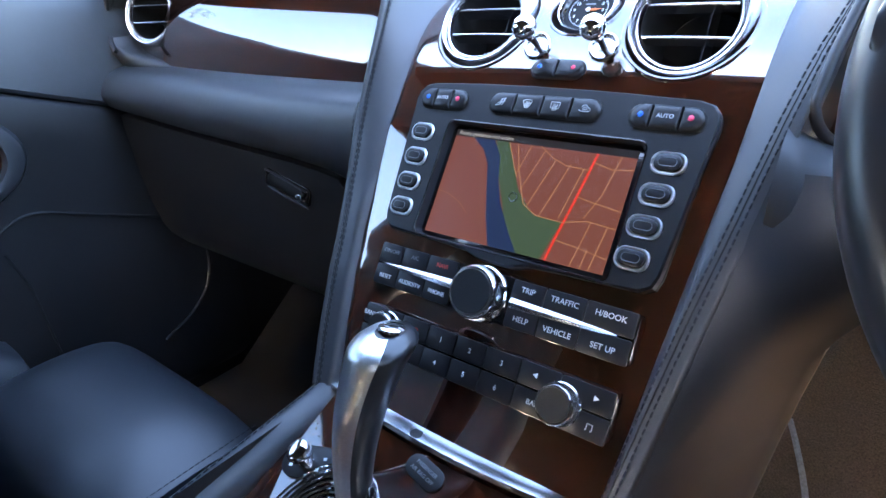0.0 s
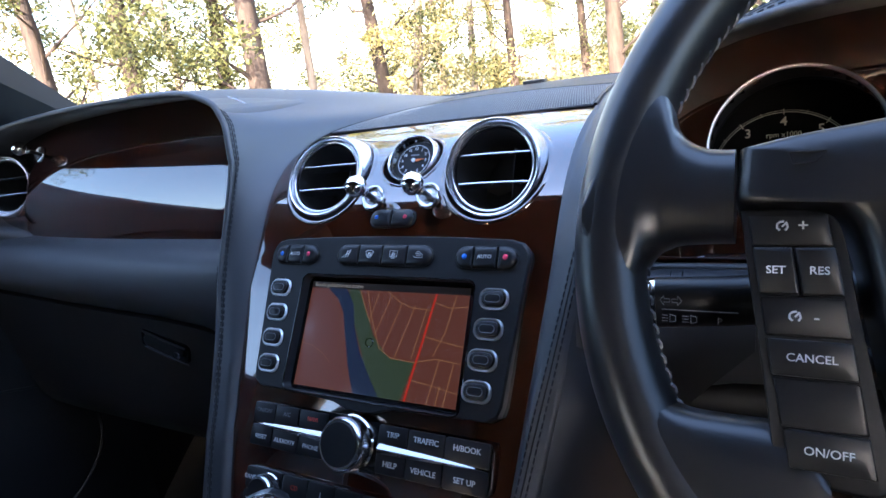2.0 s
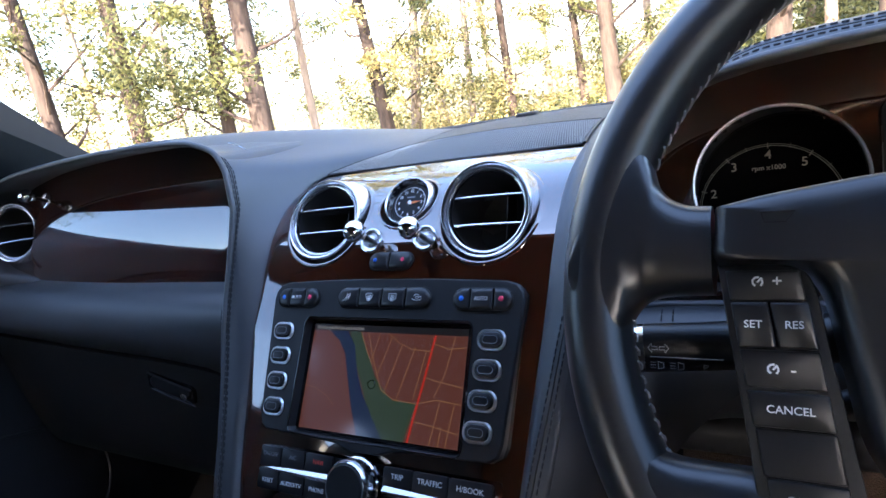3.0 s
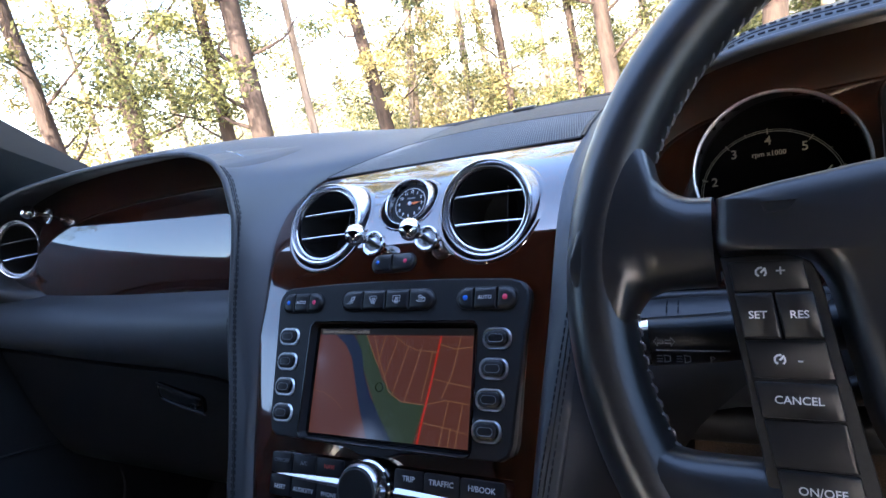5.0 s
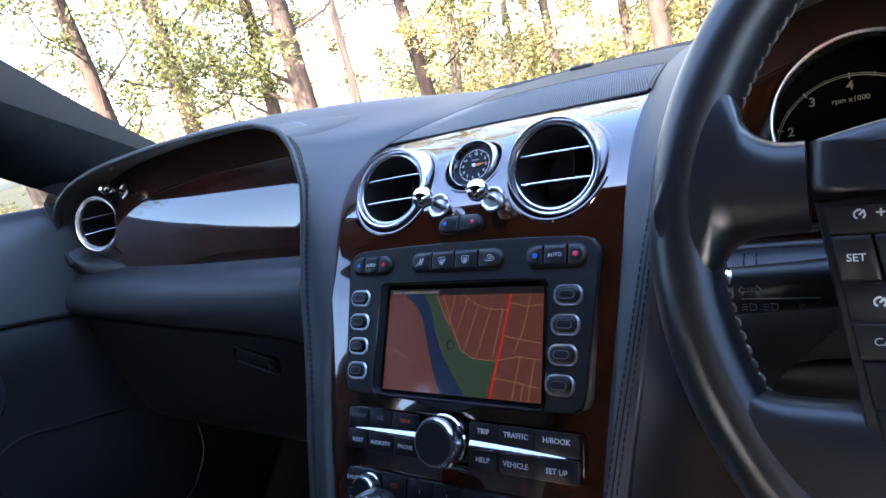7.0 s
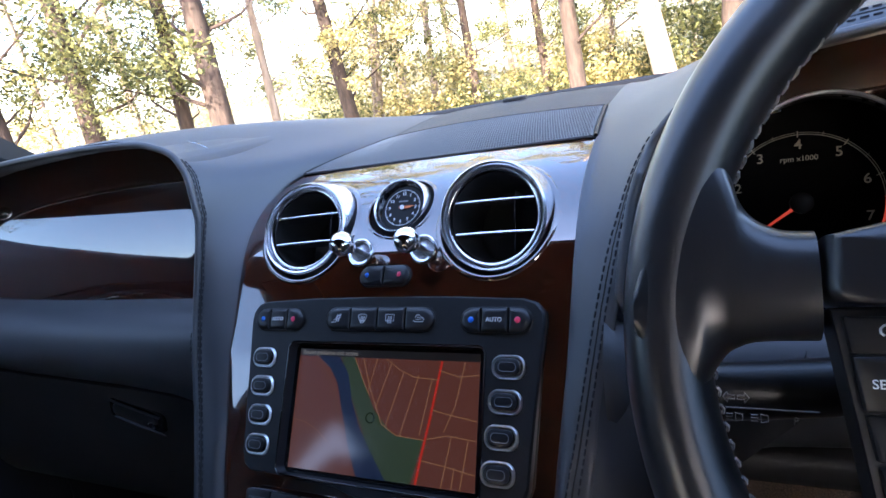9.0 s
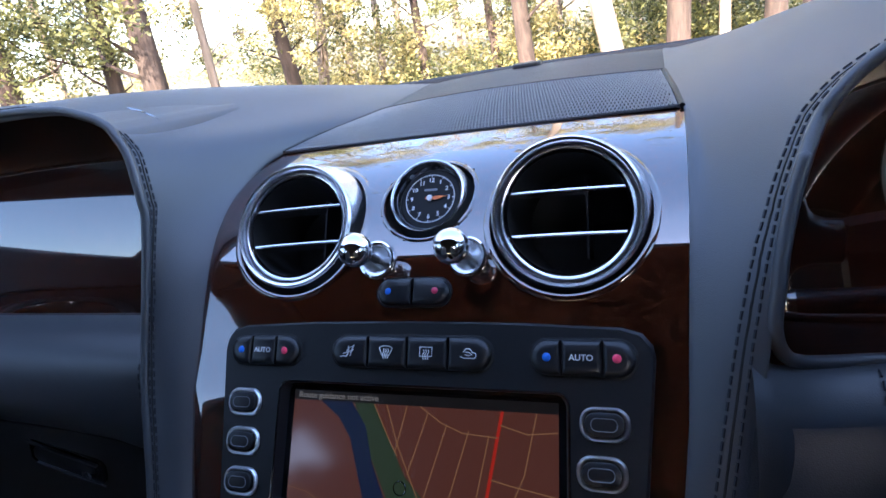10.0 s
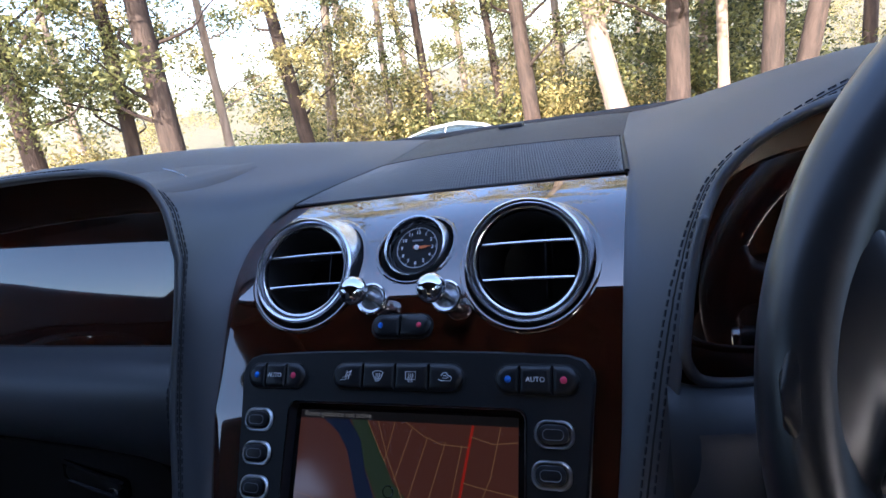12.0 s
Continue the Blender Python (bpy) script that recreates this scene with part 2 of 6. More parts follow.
def stitches(bm, path, pitch=0.0062, length=0.0042, r=0.0007, lift=0.0):
    """Short thread bars along a path."""
    P = [Vector(p) for p in path]
    d = [0.0]
    for a, b in zip(P, P[1:]):
        d.append(d[-1] + (b - a).length)
    def at(s):
        i = min(max(int(np.searchsorted(d, s)), 1), len(P) - 1)
        k = (s - d[i - 1]) / max(d[i] - d[i - 1], 1e-9)
        return P[i - 1].lerp(P[i], k)
    s = 0.0
    while s + length < d[-1]:
        tube(bm, [at(s), at(s + length / 2) + Vector((0, -lift, lift)), at(s + length)], r, 5)
        s += pitch
    return bm


# ---- the dashboard's curves ----
FZ = [0.560, 0.60, 0.64, 0.693, 0.709, 0.746, 0.80, 0.824, 0.8495, 0.866, 0.88, 0.892, 0.901, 0.906, 0.9095, 0.9115, 0.9125]
FY = [-0.150, -0.125, -0.0998, -0.0685, -0.057, -0.0335, 0.0, 0.0185, 0.0365, 0.0495, 0.0645, 0.082, 0.102, 0.1175, 0.131, 0.1425, 0.150]
fz = np.linspace(FZ[0], FZ[-1], 300)
fy = np.interp(fz, FZ, FY)
for _ in range(10):
    fy[1:-1] = 0.25 * fy[:-2] + 0.5 * fy[1:-1] + 0.25 * fy[2:]


def face_y(z):
    """How far ahead the centre fascia lies at height z."""
    return float(np.interp(z, fz, fy))


EDGE = 0.143        # half the width of the hollow in the dashboard's top
BANDS = {-1: 0.175, 1: 0.184}       # outer edge of the leather bands beside it, at the height of the cowl


def edge_x(z, side=1):
    """Half the fascia's width at height z: it narrows downwards, a little less on the passenger's side."""
    wide = lerp_list(z, [0.62, 0.66, 0.72, 0.80, 0.86], [0, 0.004, 0.009, 0.0075, 0.005]) if side < 0 else 0
    return wide + lerp_list(z, [0.56, 0.60, 0.658, 0.708, 0.75, 0.80, 0.85, 0.88, 0.9125], [0.108, 0.113, 0.1205, 0.1255, 0.130, 0.136, 0.139, 0.141, EDGE])


def band_x(z, side=1):
    """Outer edge of the leather bands at height z; the passenger's is the broader one low down."""
    if side < 0:
        return lerp_list(z, [0.575, 0.606, 0.642, 0.697, 0.763, 0.80, 0.83, 0.85, 0.88, 0.905], [0.129, 0.137, 0.147, 0.157, 0.170, 0.1755, 0.1772, 0.1765, 0.1752, BANDS[-1]])
    return lerp_list(z, [0.575, 0.62, 0.65, 0.72, 0.765, 0.80, 0.83, 0.85, 0.87, 0.89, 0.905], [0.126, 0.131, 0.136, 0.148, 0.157, 0.163, 0.168, 0.1715, 0.1745, 0.179, BANDS[1]])


ARCH = {-1: ([0.175, 0.1765, 0.1805, 0.187, 0.1935, 0.2027, 0.222, 0.235, 0.26, 0.31, 0.40, 0.46, 0.53, 0.57, 0.61, 0.645, 0.685, 0.712, 0.728],
             [0.905, 0.918, 0.937, 0.949, 0.958, 0.9645, 0.971, 0.974, 0.9765, 0.979, 0.980, 0.979, 0.976, 0.973, 0.967, 0.960, 0.945, 0.928, 0.905]),
        1: ([0.184, 0.190, 0.196, 0.203, 0.212, 0.222, 0.233, 0.250, 0.275, 0.31, 0.375, 0.47, 0.553, 0.645, 0.70, 0.728],
            [0.905, 0.917, 0.926, 0.934, 0.941, 0.947, 0.952, 0.957, 0.9615, 0.9645, 0.967, 0.966, 0.960, 0.946, 0.930, 0.905])}


def arch_z(x, side=-1):
    """Height of the cowl's lip over the recess in the dashboard, at x from the middle."""
    return lerp_list(abs(x), *ARCH[side])


def hollow_x(y, side):
    """Half the width of the hollow between the cowls; the passenger's cowl reaches further in."""
    if side < 0:
        return lerp_list(y, [0.15, 0.20, 0.26, 0.32, 0.56], [0.141, 0.123, 0.103, 0.103, 0.125])
    return lerp_list(y, [0.15, 0.26, 0.40, 0.56], [EDGE, 0.135, 0.135, 0.143])


def band_proud(k, side=-1):
    """How far the leather band stands out of the fascia, across its width."""
    u, v = min(max(k, 0) / 0.3, 1), max((k - 0.82) / 0.18, 0)
    low = -0.006 if side < 0 else -0.002
    return low + (0.0045 - low) * math.sin(u * math.pi / 2) - 0.0035 * v * v


def band_y(z, k, side=-1):
    """The band's surface: towards the cowl its outer edge comes nearer to the cabin."""
    k = min(max(k, 0), 1)
    edge = lerp_list(z, [0.76, 0.80, 0.83, 0.85, 0.87, 0.89, 0.905], [face_y(0.76) - 0.001, -0.005, 0.0105, 0.020, 0.029, 0.038, 0.044])
    pull = max(face_y(z) - 0.001 - edge, 0) if z > 0.76 else 0
    return face_y(z) - band_proud(k, side) - pull * k * k * (3 - 2 * k)


def lip_y(a, side):
    """How far ahead the cowl's lip lies."""
    b = BANDS[side]
    return lerp_list(a, [b, b + 0.003, b + 0.007, b + 0.02, b + 0.05, 0.35, 0.6, 0.73], [0.044, 0.049, 0.054, 0.058, 0.060, 0.061, 0.055, 0.047])


def top_z(x, y):
    """Height of the leather top."""
    a, side = abs(x), -1 if x < 0 else 1
    k = min(max((a - hollow_x(y, side)) / 0.14, 0), 1)
    k = k * k * (3 - 2 * k)
    low = lerp_list(y, [0.10, 0.149, 0.19, 0.267, 0.36, 0.42, 0.5, 0.6], [0.898, 0.9125, 0.917, 0.920, 0.922, 0.921, 0.912, 0.90])
    high = lerp_list(y, [0.05, 0.12, 0.2, 0.3, 0.4, 0.5, 0.6], [arch_z(max(a, 0.25), side) + (0.007 if side < 0 else 0.012), 0.988, 0.978, 0.962, 0.946, 0.921, 0.90])
    drop = 0.03 * min(max((a - 0.5) / 0.2, 0), 1) ** 2
    return low + (high - low) * k - drop * (k > 0.99)


# ---- dashboard ----
dashboard = thing("dashboard", "dark blue-black leather dashboard with twin arched cowls and walnut inlays", "dashboard", (0, 0.3, 0.6), kind="structure")


def fascia_x(z, side):
    """Half the fascia's width; its passenger-side shoulder is rounded off at the top."""
    return edge_x(z, side) - (0.003 * max(0, (z - 0.898) / 0.0145) ** 2 if side < 0 else 0)


OPENING_N = 130


def opening_point(side, i):
    """Edge of the recess: up the band (0 to 50), over the corner (50 to 75), along the arch to the door (75 to 129)."""
    if i <= 50:
        z = 0.606 + (0.905 - 0.606) * i / 50
        return Vector((side * band_x(z, side), band_y(z, 1, side), z))
    a = BANDS[side] + (0.25 - BANDS[side]) * ((i - 50) / 25) ** 1.9 if i <= 75 else 0.25 + (0.728 - 0.25) * ((i - 75) / 54)
    return Vector((side * a, lip_y(a, side), arch_z(a, side)))


def outer_point(side, i):
    """The far edge of the leather: along the fascia, along the hollow, along the windscreen."""
    if i <= 50:
        z = 0.606 + (0.9125 - 0.606) * i / 50
        return Vector((side * fascia_x(z, side), band_y(z, 0, side), z))
    if i <= 75:
        t = (i - 50) / 25
        y = 0.157 + (0.56 - 0.157) * t ** 1.4
        x = hollow_x(y, side)
        return Vector((side * x, y, top_z(side * x, y) - 0.001))
    t = (i - 75) / 54
    x = hollow_x(0.56, side) + (0.745 - hollow_x(0.56, side)) * t
    return Vector((side * x, 0.56, top_z(side * x, 0.56)))


def cowl_point(side, i, v):
    """Leather between the recess (v = 0) and the far edge (v = 1)."""
    o, p = opening_point(side, i), outer_point(side, i)
    x, y = o.x + (p.x - o.x) * v, o.y + (p.y - o.y) * v
    z = o.z + (p.z - o.z) * v
    if i <= 50:
        w = max(0, (i - 40) / 10)
        w = w * w * (3 - 2 * w)
        bulge = 0.004 * math.sin(math.pi * v)
        return Vector((x, band_y(z, 1 - v, side) * (1 - w) + (y - bulge) * w, z + bulge * w))
    w = min((i - 50) / 24, 1)
    w = w * w * (3 - 2 * w)
    d = math.hypot(x - o.x, y - o.y)
    k = math.sin(min(d / 0.05, 1) * math.pi / 2) ** 0.8
    over = o.z + (top_z(x, y) - o.z) * k
    bulge = 0.004 * math.sin(math.pi * v)
    return Vector((x, y - bulge * (1 - w), (z + bulge + 0.012 * math.sin(math.pi * v) * w) * (1 - w) + over * w))


def build_cowl(side):
    """Leather band beside the fascia, and the cowl that runs on from it to the door."""
    bm = bmesh.new()
    shares = [0, 0.012, 0.03, 0.055, 0.09, 0.13, 0.18, 0.24, 0.30, 0.37, 0.44, 0.52, 0.60, 0.68, 0.76, 0.83, 0.89, 0.94, 0.975, 1]
    cols = []
    for i in range(OPENING_N):
        o = opening_point(side, i)
        w = min(max((i - 46) / 20, 0), 1)
        soffit = [(o.x, o.y + dy, o.z - dz * w) for dy, dz in ((0.135, 0.014), (0.05, 0.008), (0.012, 0.005), (0.003, 0.002))]
        p = cowl_point(side, i, 1)
        end = [(p.x, p.y + 0.008, p.z)] if i <= 50 else [(p.x, p.y, p.z - 0.010)]
        cols.append(soffit + [tuple(cowl_point(side, i, v)) for v in shares] + end)
    vs = grid(bm, cols)
    skin = [v for i, col in enumerate(vs) if i >= 24 for v in col[7:-3]]
    for _ in range(60):
        bmesh.ops.smooth_vert(bm, verts=skin, factor=0.5, use_axis_x=True, use_axis_y=True, use_axis_z=True)
    # the rounded foot of the band
    foot = []
    for k in np.linspace(0, 1, 9):
        a = edge_x(0.606, side) + k * (band_x(0.606, side) - edge_x(0.606, side))
        foot.append([(side * a, band_y(0.606, k, side) + dy, 0.606 - dz) for dy, dz in ((0, 0), (0.001, 0.006), (0.006, 0.012), (0.016, 0.016), (0.05, 0.018))])
    grid(bm, foot)
    # the cheek that closes the recess towards the door
    loop = smooth_path([(0.712, 0.930, 0), (0.726, 0.907, 0), (0.727, 0.886, 0), (0.716, 0.862, 0), (0.696, 0.848, 0), (0.662, 0.840, 0), (0.610, 0.833, 0)], 26)
    cheek = []
    for out, dy in ((-0.001, 0.06), (0.0, 0.004), (0.004, -0.003), (0.014, -0.006), (0.030, 0.0), (0.050, 0.02), (0.075, 0.06)):
        row = []
        for j, p in enumerate(loop):
            sink = 0.035 * max(0, (j - 13) / 12)
            d = (p - Vector((0.640, 0.885, 0))).normalized()
            q = p + d * out
            row.append((side * q.x, 0.050 - 0.30 * max(0.90 - p.y, 0) + dy + sink, q.y))
        cheek.append(row)
    grid(bm, cheek)
    bmesh.ops.remove_doubles(bm, verts=bm.verts, dist=1e-5)
    return part("leather_cowl", bm, LEATHER, dashboard, angle=75)


def opening_path(side, inset=0.0, first=0):
    """Along the edge of the recess, or beside it on the leather, on to the bolster by the door."""
    pts = []
    for i in range(first, OPENING_N, 2):
        span = (outer_point(side, i) - opening_point(side, i)).length
        p = cowl_point(side, i, inset / span)
        up = min(max((i - 45) / 15, 0), 1)
        pts.append(p + Vector((0, -0.0006 * (1 - up), 0.0006 * up)))
    pts += [Vector(q) for q in ((side * (0.728 + 0.4 * inset), 0.047, 0.888), (side * (0.718 + 0.5 * inset), 0.039, 0.864), (side * (0.698 + 0.6 * inset), 0.033, 0.849))]
    return smooth_path(pts, len(pts) * 4)


for side in (-1, 1):
    cowl = build_cowl(side)
    bpy.context.view_layer.update()
    base = world_at(dashboard)

    def on_skin(p, lift):
        """The point of the leather nearest to p, raised a little."""
        _, at, normal, _ = cowl.closest_point_on_mesh(p - base)
        return base + at + normal * (lift if normal.z - normal.y > 0 else -lift)

    roll = bmesh.new()
    if side < 0:
        tube(roll, opening_path(side), 0.0030, 10)
    else:
        corner = smooth_path([(0.42, 0.040, 0.8135), (0.27, 0.040, 0.8130), (0.220, 0.039, 0.8130), (0.198, 0.034, 0.8145), (0.182, 0.026, 0.8195), (0.1745, 0.019, 0.828), (0.1708, 0.0165, 0.8396), (0.1712, 0.0195, 0.849)], 44)
        tube(roll, corner + opening_path(side, 0.0, 42), 0.0032, 12)
    part("edge_roll", roll, LEATHER, dashboard, "rounded leather edge roll")
    seam = bmesh.new()
    for inset in (0.0048, 0.0088) if side < 0 else (0.0085, 0.0155):
        stitches(seam, [on_skin(p, 0.0002) for p in opening_path(side, inset)], 0.0056, 0.0038, 0.00065)
    part("stitching", seam, THREAD, dashboard, "twin rows of dark stitching")
    groove = bmesh.new()
    tube(groove, [on_skin(p, -0.0003) for p in opening_path(side, 0.0068 if side < 0 else 0.0120)], 0.0007, 6)
    part("seam", groove, VOID, dashboard, "dark seam between the rows of stitching")
    # the rolled bolster under the recess
    bm = bmesh.new()
    rows = []
    for a in [*np.linspace(0.168 if side < 0 else 0.161, 0.23, 14), *np.linspace(0.25, 0.745, 26)]:
        low = lerp_list(a, [0.2, 0.25, 0.32, 0.49, 0.74], [0.728, 0.740, 0.746, 0.753, 0.768])
        mid = 0.5 * (0.815 + low)
        back = [(0.085, 0.832, 0), (0.048, 0.827, 0), (0.028, 0.822, 0), (0.012, 0.808, 0)] if side < 0 else [(0.20, 0.730, 0), (0.115, 0.735, 0), (0.062, 0.755, 0), (0.048, 0.796, 0), (0.040, 0.8125, 0), (0.026, 0.810, 0), (0.011, 0.795, 0)]
        near = 0.022 * min(max(0, 1 - (a - 0.168) / 0.055), 1) ** 2 if side > 0 else 0
        rise = 0.016 * max(0, 1 - (a - 0.161) / 0.042) ** 2 if side > 0 else 0
        rows.append([(side * a, p.x - near, p.y + rise * min(max((p.y - 0.77) / 0.035, 0), 1)) for p in smooth_path(back + [(0.004, mid, 0), (0.010, low + 0.012, 0), (0.024, low, 0), (0.05, low, 0)], 30)])
    grid(bm, rows)
    part("bolster", bm, LEATHER, dashboard, "rolled leather bolster")
    bm = bmesh.new()
    for a in ((0.188, 0.195) if side < 0 else (0.213, 0.220)):
        stitches(bm, [(side * a, p.x - 0.0006, p.y) for p in smooth_path([*([(0.048, 0.8275, 0), (0.028, 0.8225, 0), (0.0115, 0.808, 0)] if side < 0 else [(0.038, 0.8130, 0), (0.025, 0.8108, 0), (0.0102, 0.795, 0)]), (0.0035, 0.775, 0), (0.009, 0.745, 0)], 30)], r=0.0005)
    part("stitching", bm, THREAD, dashboard)

# the hollow between the cowls, up to the foot of the windscreen
bm = bmesh.new()
grid(bm, [[(x, y, top_z(0, y) - 0.001 + 0.004 * (1 - u * u)) for x, y in ((u * (hollow_x(y, np.sign(u)) + 0.002), y) for y in np.linspace(0.262, 0.56, 20))] for u in np.linspace(-1, 1, 20)])
part("centre_top", bm, LEATHER_DARK, dashboard, "dark padded panel behind the speaker mesh")
def mesh_point(u, y, lift):
    """A point of the speaker mesh, u from -1 to 1 across; it narrows towards the windscreen."""
    x = u * (hollow_x(y, -1 if u < 0 else 1) - 0.002)
    return (x, y, lerp_list(y, [0.1505, 0.19, 0.267], [0.9125, 0.917, 0.920]) + 0.004 * (1 - u * u) * min((y - 0.1505) / 0.08, 1) + lift)


bm = bmesh.new()
grid(bm, [[mesh_point(u, y, 0) for y in np.linspace(0.1505, 0.262, 16)] for u in np.linspace(-1, 1, 30)])
part("speaker_mesh", bm, VOID, dashboard, "fine black speaker mesh")
bm = bmesh.new()
for d in (0.15, -0.15):
    P = []
    for i in range(130):
        u0 = -1.06 + 2.12 * i / 129
        line = [mesh_point(min(max(u0 + d * (t - 0.5), -0.99), 0.99), 0.1514 + 0.110 * t, 0.0009) for t in np.linspace(0, 1, 5)]
        P += line if i % 2 == 0 else line[::-1]
    tube(bm, P, 0.00058, 4)
part("mesh_wires", bm, MESH_CLOTH, dashboard)
bm = bmesh.new()
for s in (-1, 1):
    tube(bm, [tuple(Vector(mesh_point(s * 1.0, y, 0.0005)) + Vector((s * 0.0015, 0, 0))) for y in np.linspace(0.1515, 0.262, 16)], 0.0018, 6)
tube(bm, [(u * hollow_x(0.2645, -1 if u < 0 else 1), 0.2645, top_z(0, 0.2645) + 0.004 * (1 - u * u)) for u in np.linspace(-1, 1, 14)], 0.0016, 6)
part("mesh_frame", bm, PLASTIC, dashboard, "thin dark frame round the mesh")
bm = bmesh.new()
tube(bm, smooth_path([(-0.70, 0.42, 0.913), (-0.40, 0.475, 0.917), (-0.2, 0.488, 0.915), (0.0, 0.490, 0.915), (0.2, 0.488, 0.914), (0.40, 0.475, 0.918), (0.70, 0.42, 0.913)], 40), 0.0055, 8)
part("windscreen_seal", bm, PLASTIC, dashboard, "black rubber seal")
sensor = thing("light_sensor", "small black light sensor on the dashboard top", "sensor", (0.004, 0.41, 0.921))
rb = rbox(bmesh.new(), 0.030, 0.016, 0.005, 0.004, 0.0015)
part("housing", rb, PLASTIC, sensor, m=pose(0.002, 0.41, 0.9235))

# ---- walnut inlays in the two recesses ----
def inlay(side, y0, slope, bow, hole=None):
    bm = bmesh.new()
    cols = []
    for a in np.linspace(0.160 if side > 0 else 0.176, 0.735, 180):
        lo, hi = (0.822 if side < 0 else 0.770), arch_z(a, side) - 0.007 if a >= BANDS[side] else 0.898
        away = 0.15 * max(a - 0.36, 0) ** 2 - 4.0 * max(0.222 - a, 0) ** 2 if side < 0 else 0.0
        cols.append([(side * a, y0 + away + slope * (z - 0.825) + bow * (z - 0.825) ** 2, z) for z in np.linspace(lo, hi, 44)])
    grid(bm, cols)
    if hole:
        inv, r = hole[0].inverted(), hole[1]
        bmesh.ops.delete(bm, geom=[f for f in bm.faces if (inv @ f.calc_center_median()).to_2d().length < r], context="FACES")
    return bm


PV = plane_frame(-0.657, 0.074, 0.897, 18, 18)
RING = plane_frame(0.2830, 0.1030, 0.8768, 18)
TA = plane_frame(0.2905, 0.165, 0.853, 21) @ Matrix.Diagonal((1.18, 1.18, 1.18, 1))
part("veneer", inlay(-1, 0.052, 0.10, 2.4, (PV, 0.0405)), WOOD, dashboard, "glossy burr walnut inlay")
part("veneer", inlay(1, 0.0862, 0.325, 0.3, (RING, 0.0512)), WOOD, dashboard, "glossy burr walnut instrument surround")

# ---- centre fascia ----
VENTS = [(-0.084, 0.0655, 0.8835, 36, 4), (0.0830, 0.0610, 0.883, 27.5, 0)]      # place, tilt, turn
vent_frames = [plane_frame(*v) for v in VENTS]
CLOCK = plane_frame(0.0015, face_y(0.8905) - 0.0005, 0.8915, 43) @ Matrix.Diagonal((0.89, 0.89, 0.89, 1))
fascia = thing("centre_fascia", "glossy dark burr walnut centre fascia", "fascia", (0, -0.05, 0.6), kind="structure")
bm = bmesh.new()
cols = []
for k in np.linspace(-1, 1, 140):
    sag = 0.002 * k * k + (0.001 if k < 0 else 0.0) * max(0, (abs(k) - 0.95) / 0.05) ** 2
    cols.append([(k * (fascia_x(z, -1 if k < 0 else 1) + 0.002), face_y(z) + sag, z - 0.4 * sag * max(0, (z - 0.88) / 0.0325)) for z in [*np.linspace(0.605, 0.90, 110), *np.linspace(0.902, 0.9125, 36)]])
grid(bm, cols)
OPENINGS = [(vent_frames[0] @ Matrix.Translation((0.0025, 0.0005, 0)), 0.0440), (vent_frames[1], 0.0415)]
holes = [(f.inverted(), r + 0.0025) for f, r in OPENINGS] + [(CLOCK.inverted(), 0.0330)]
doomed = []
for f in bm.faces:
    c = f.calc_center_median()
    if abs(c.x - 0.0035) < 0.083 and 0.734 < c.z < 0.809:
        doomed.append(f)
        continue
    for inv, r in holes:
        q = inv @ c
        if math.hypot(q.x, q.y) < r and abs(q.z) < 0.06:
            doomed.append(f)
            break
bmesh.ops.delete(bm, geom=doomed, context="FACES")
part("veneer", bm, WOOD, fascia)


def air_vent(m, R, label, at, flare=0.0):
    v = thing("air_vent", label, "air vent", at, "round air vents")
    bm = lathe(bmesh.new(), [(R - 0.0066, -0.014), (R - 0.0064, -0.002), (R - 0.0058, 0.0006), (R - 0.0050, 0.0010), (R - 0.0044, 0.0004), (R - 0.0041, -0.0030), (R - 0.0034, -0.0032), (R - 0.0030, 0.0008), (R - 0.0020, 0.0032), (R - 0.0006, 0.0036), (R + 0.0006, 0.0022), (R + 0.0012, -0.001), (R + 0.0024 + 0.5 * flare, -0.010), (R + 0.0030 + flare, -0.024), (R + 0.0030 + flare, -0.062)], 72)
    part("bezel", bm, POLISHED, v, "polished double chrome ring on a satin barrel", m=m, angle=25)
    bm = lathe(bmesh.new(), [(R - 0.0072, -0.002), (R - 0.0080, -0.06), (0.001, -0.062)], 40)
    part("duct", bm, VOID, v, "black duct", m=m)
    for dy in (0.0115, -0.0115):
        w = 2 * math.sqrt((R - 0.0074) ** 2 - dy * dy)
        bm = bmesh.new()
        n = 12
        rows = []
        for i in range(n + 1):
            x = -w / 2 + w * i / n
            bow = 0.0003 * (1 - (2 * i / n - 1) ** 2)
            rows.append([(x, dy + bow + a, -0.003 + b) for a, b in ((0.0010, -0.0010), (0.0008, 0.0006), (-0.0001, 0.0010), (-0.0009, 0.0004), (-0.0010, -0.012), (0.0006, -0.012))])
        stack(bm, rows)
        part("vane", bm, POLISHED, v, "bright chrome-edged vane", m=m)
    for k in (0.25,):
        bm = rbox(bmesh.new(), 0.0014, 1.7 * (R - 0.011) * math.sqrt(1 - k * k), 0.02, 0.0005, 0.0003, k * (R - 0.009), 0, -0.045)
        part("rear_vane", bm, PLASTIC, v, m=m)
    return v


for f, v, flare in zip(vent_frames, VENTS, (0.006, 0.0015)):
    air_vent(f, 0.0388, "round chrome air vent with two vanes in the walnut fascia", v[:3], flare)
air_vent(PV, 0.0415, "round chrome air vent at the walnut inlay's door end", (-0.657, 0.074, 0.897))


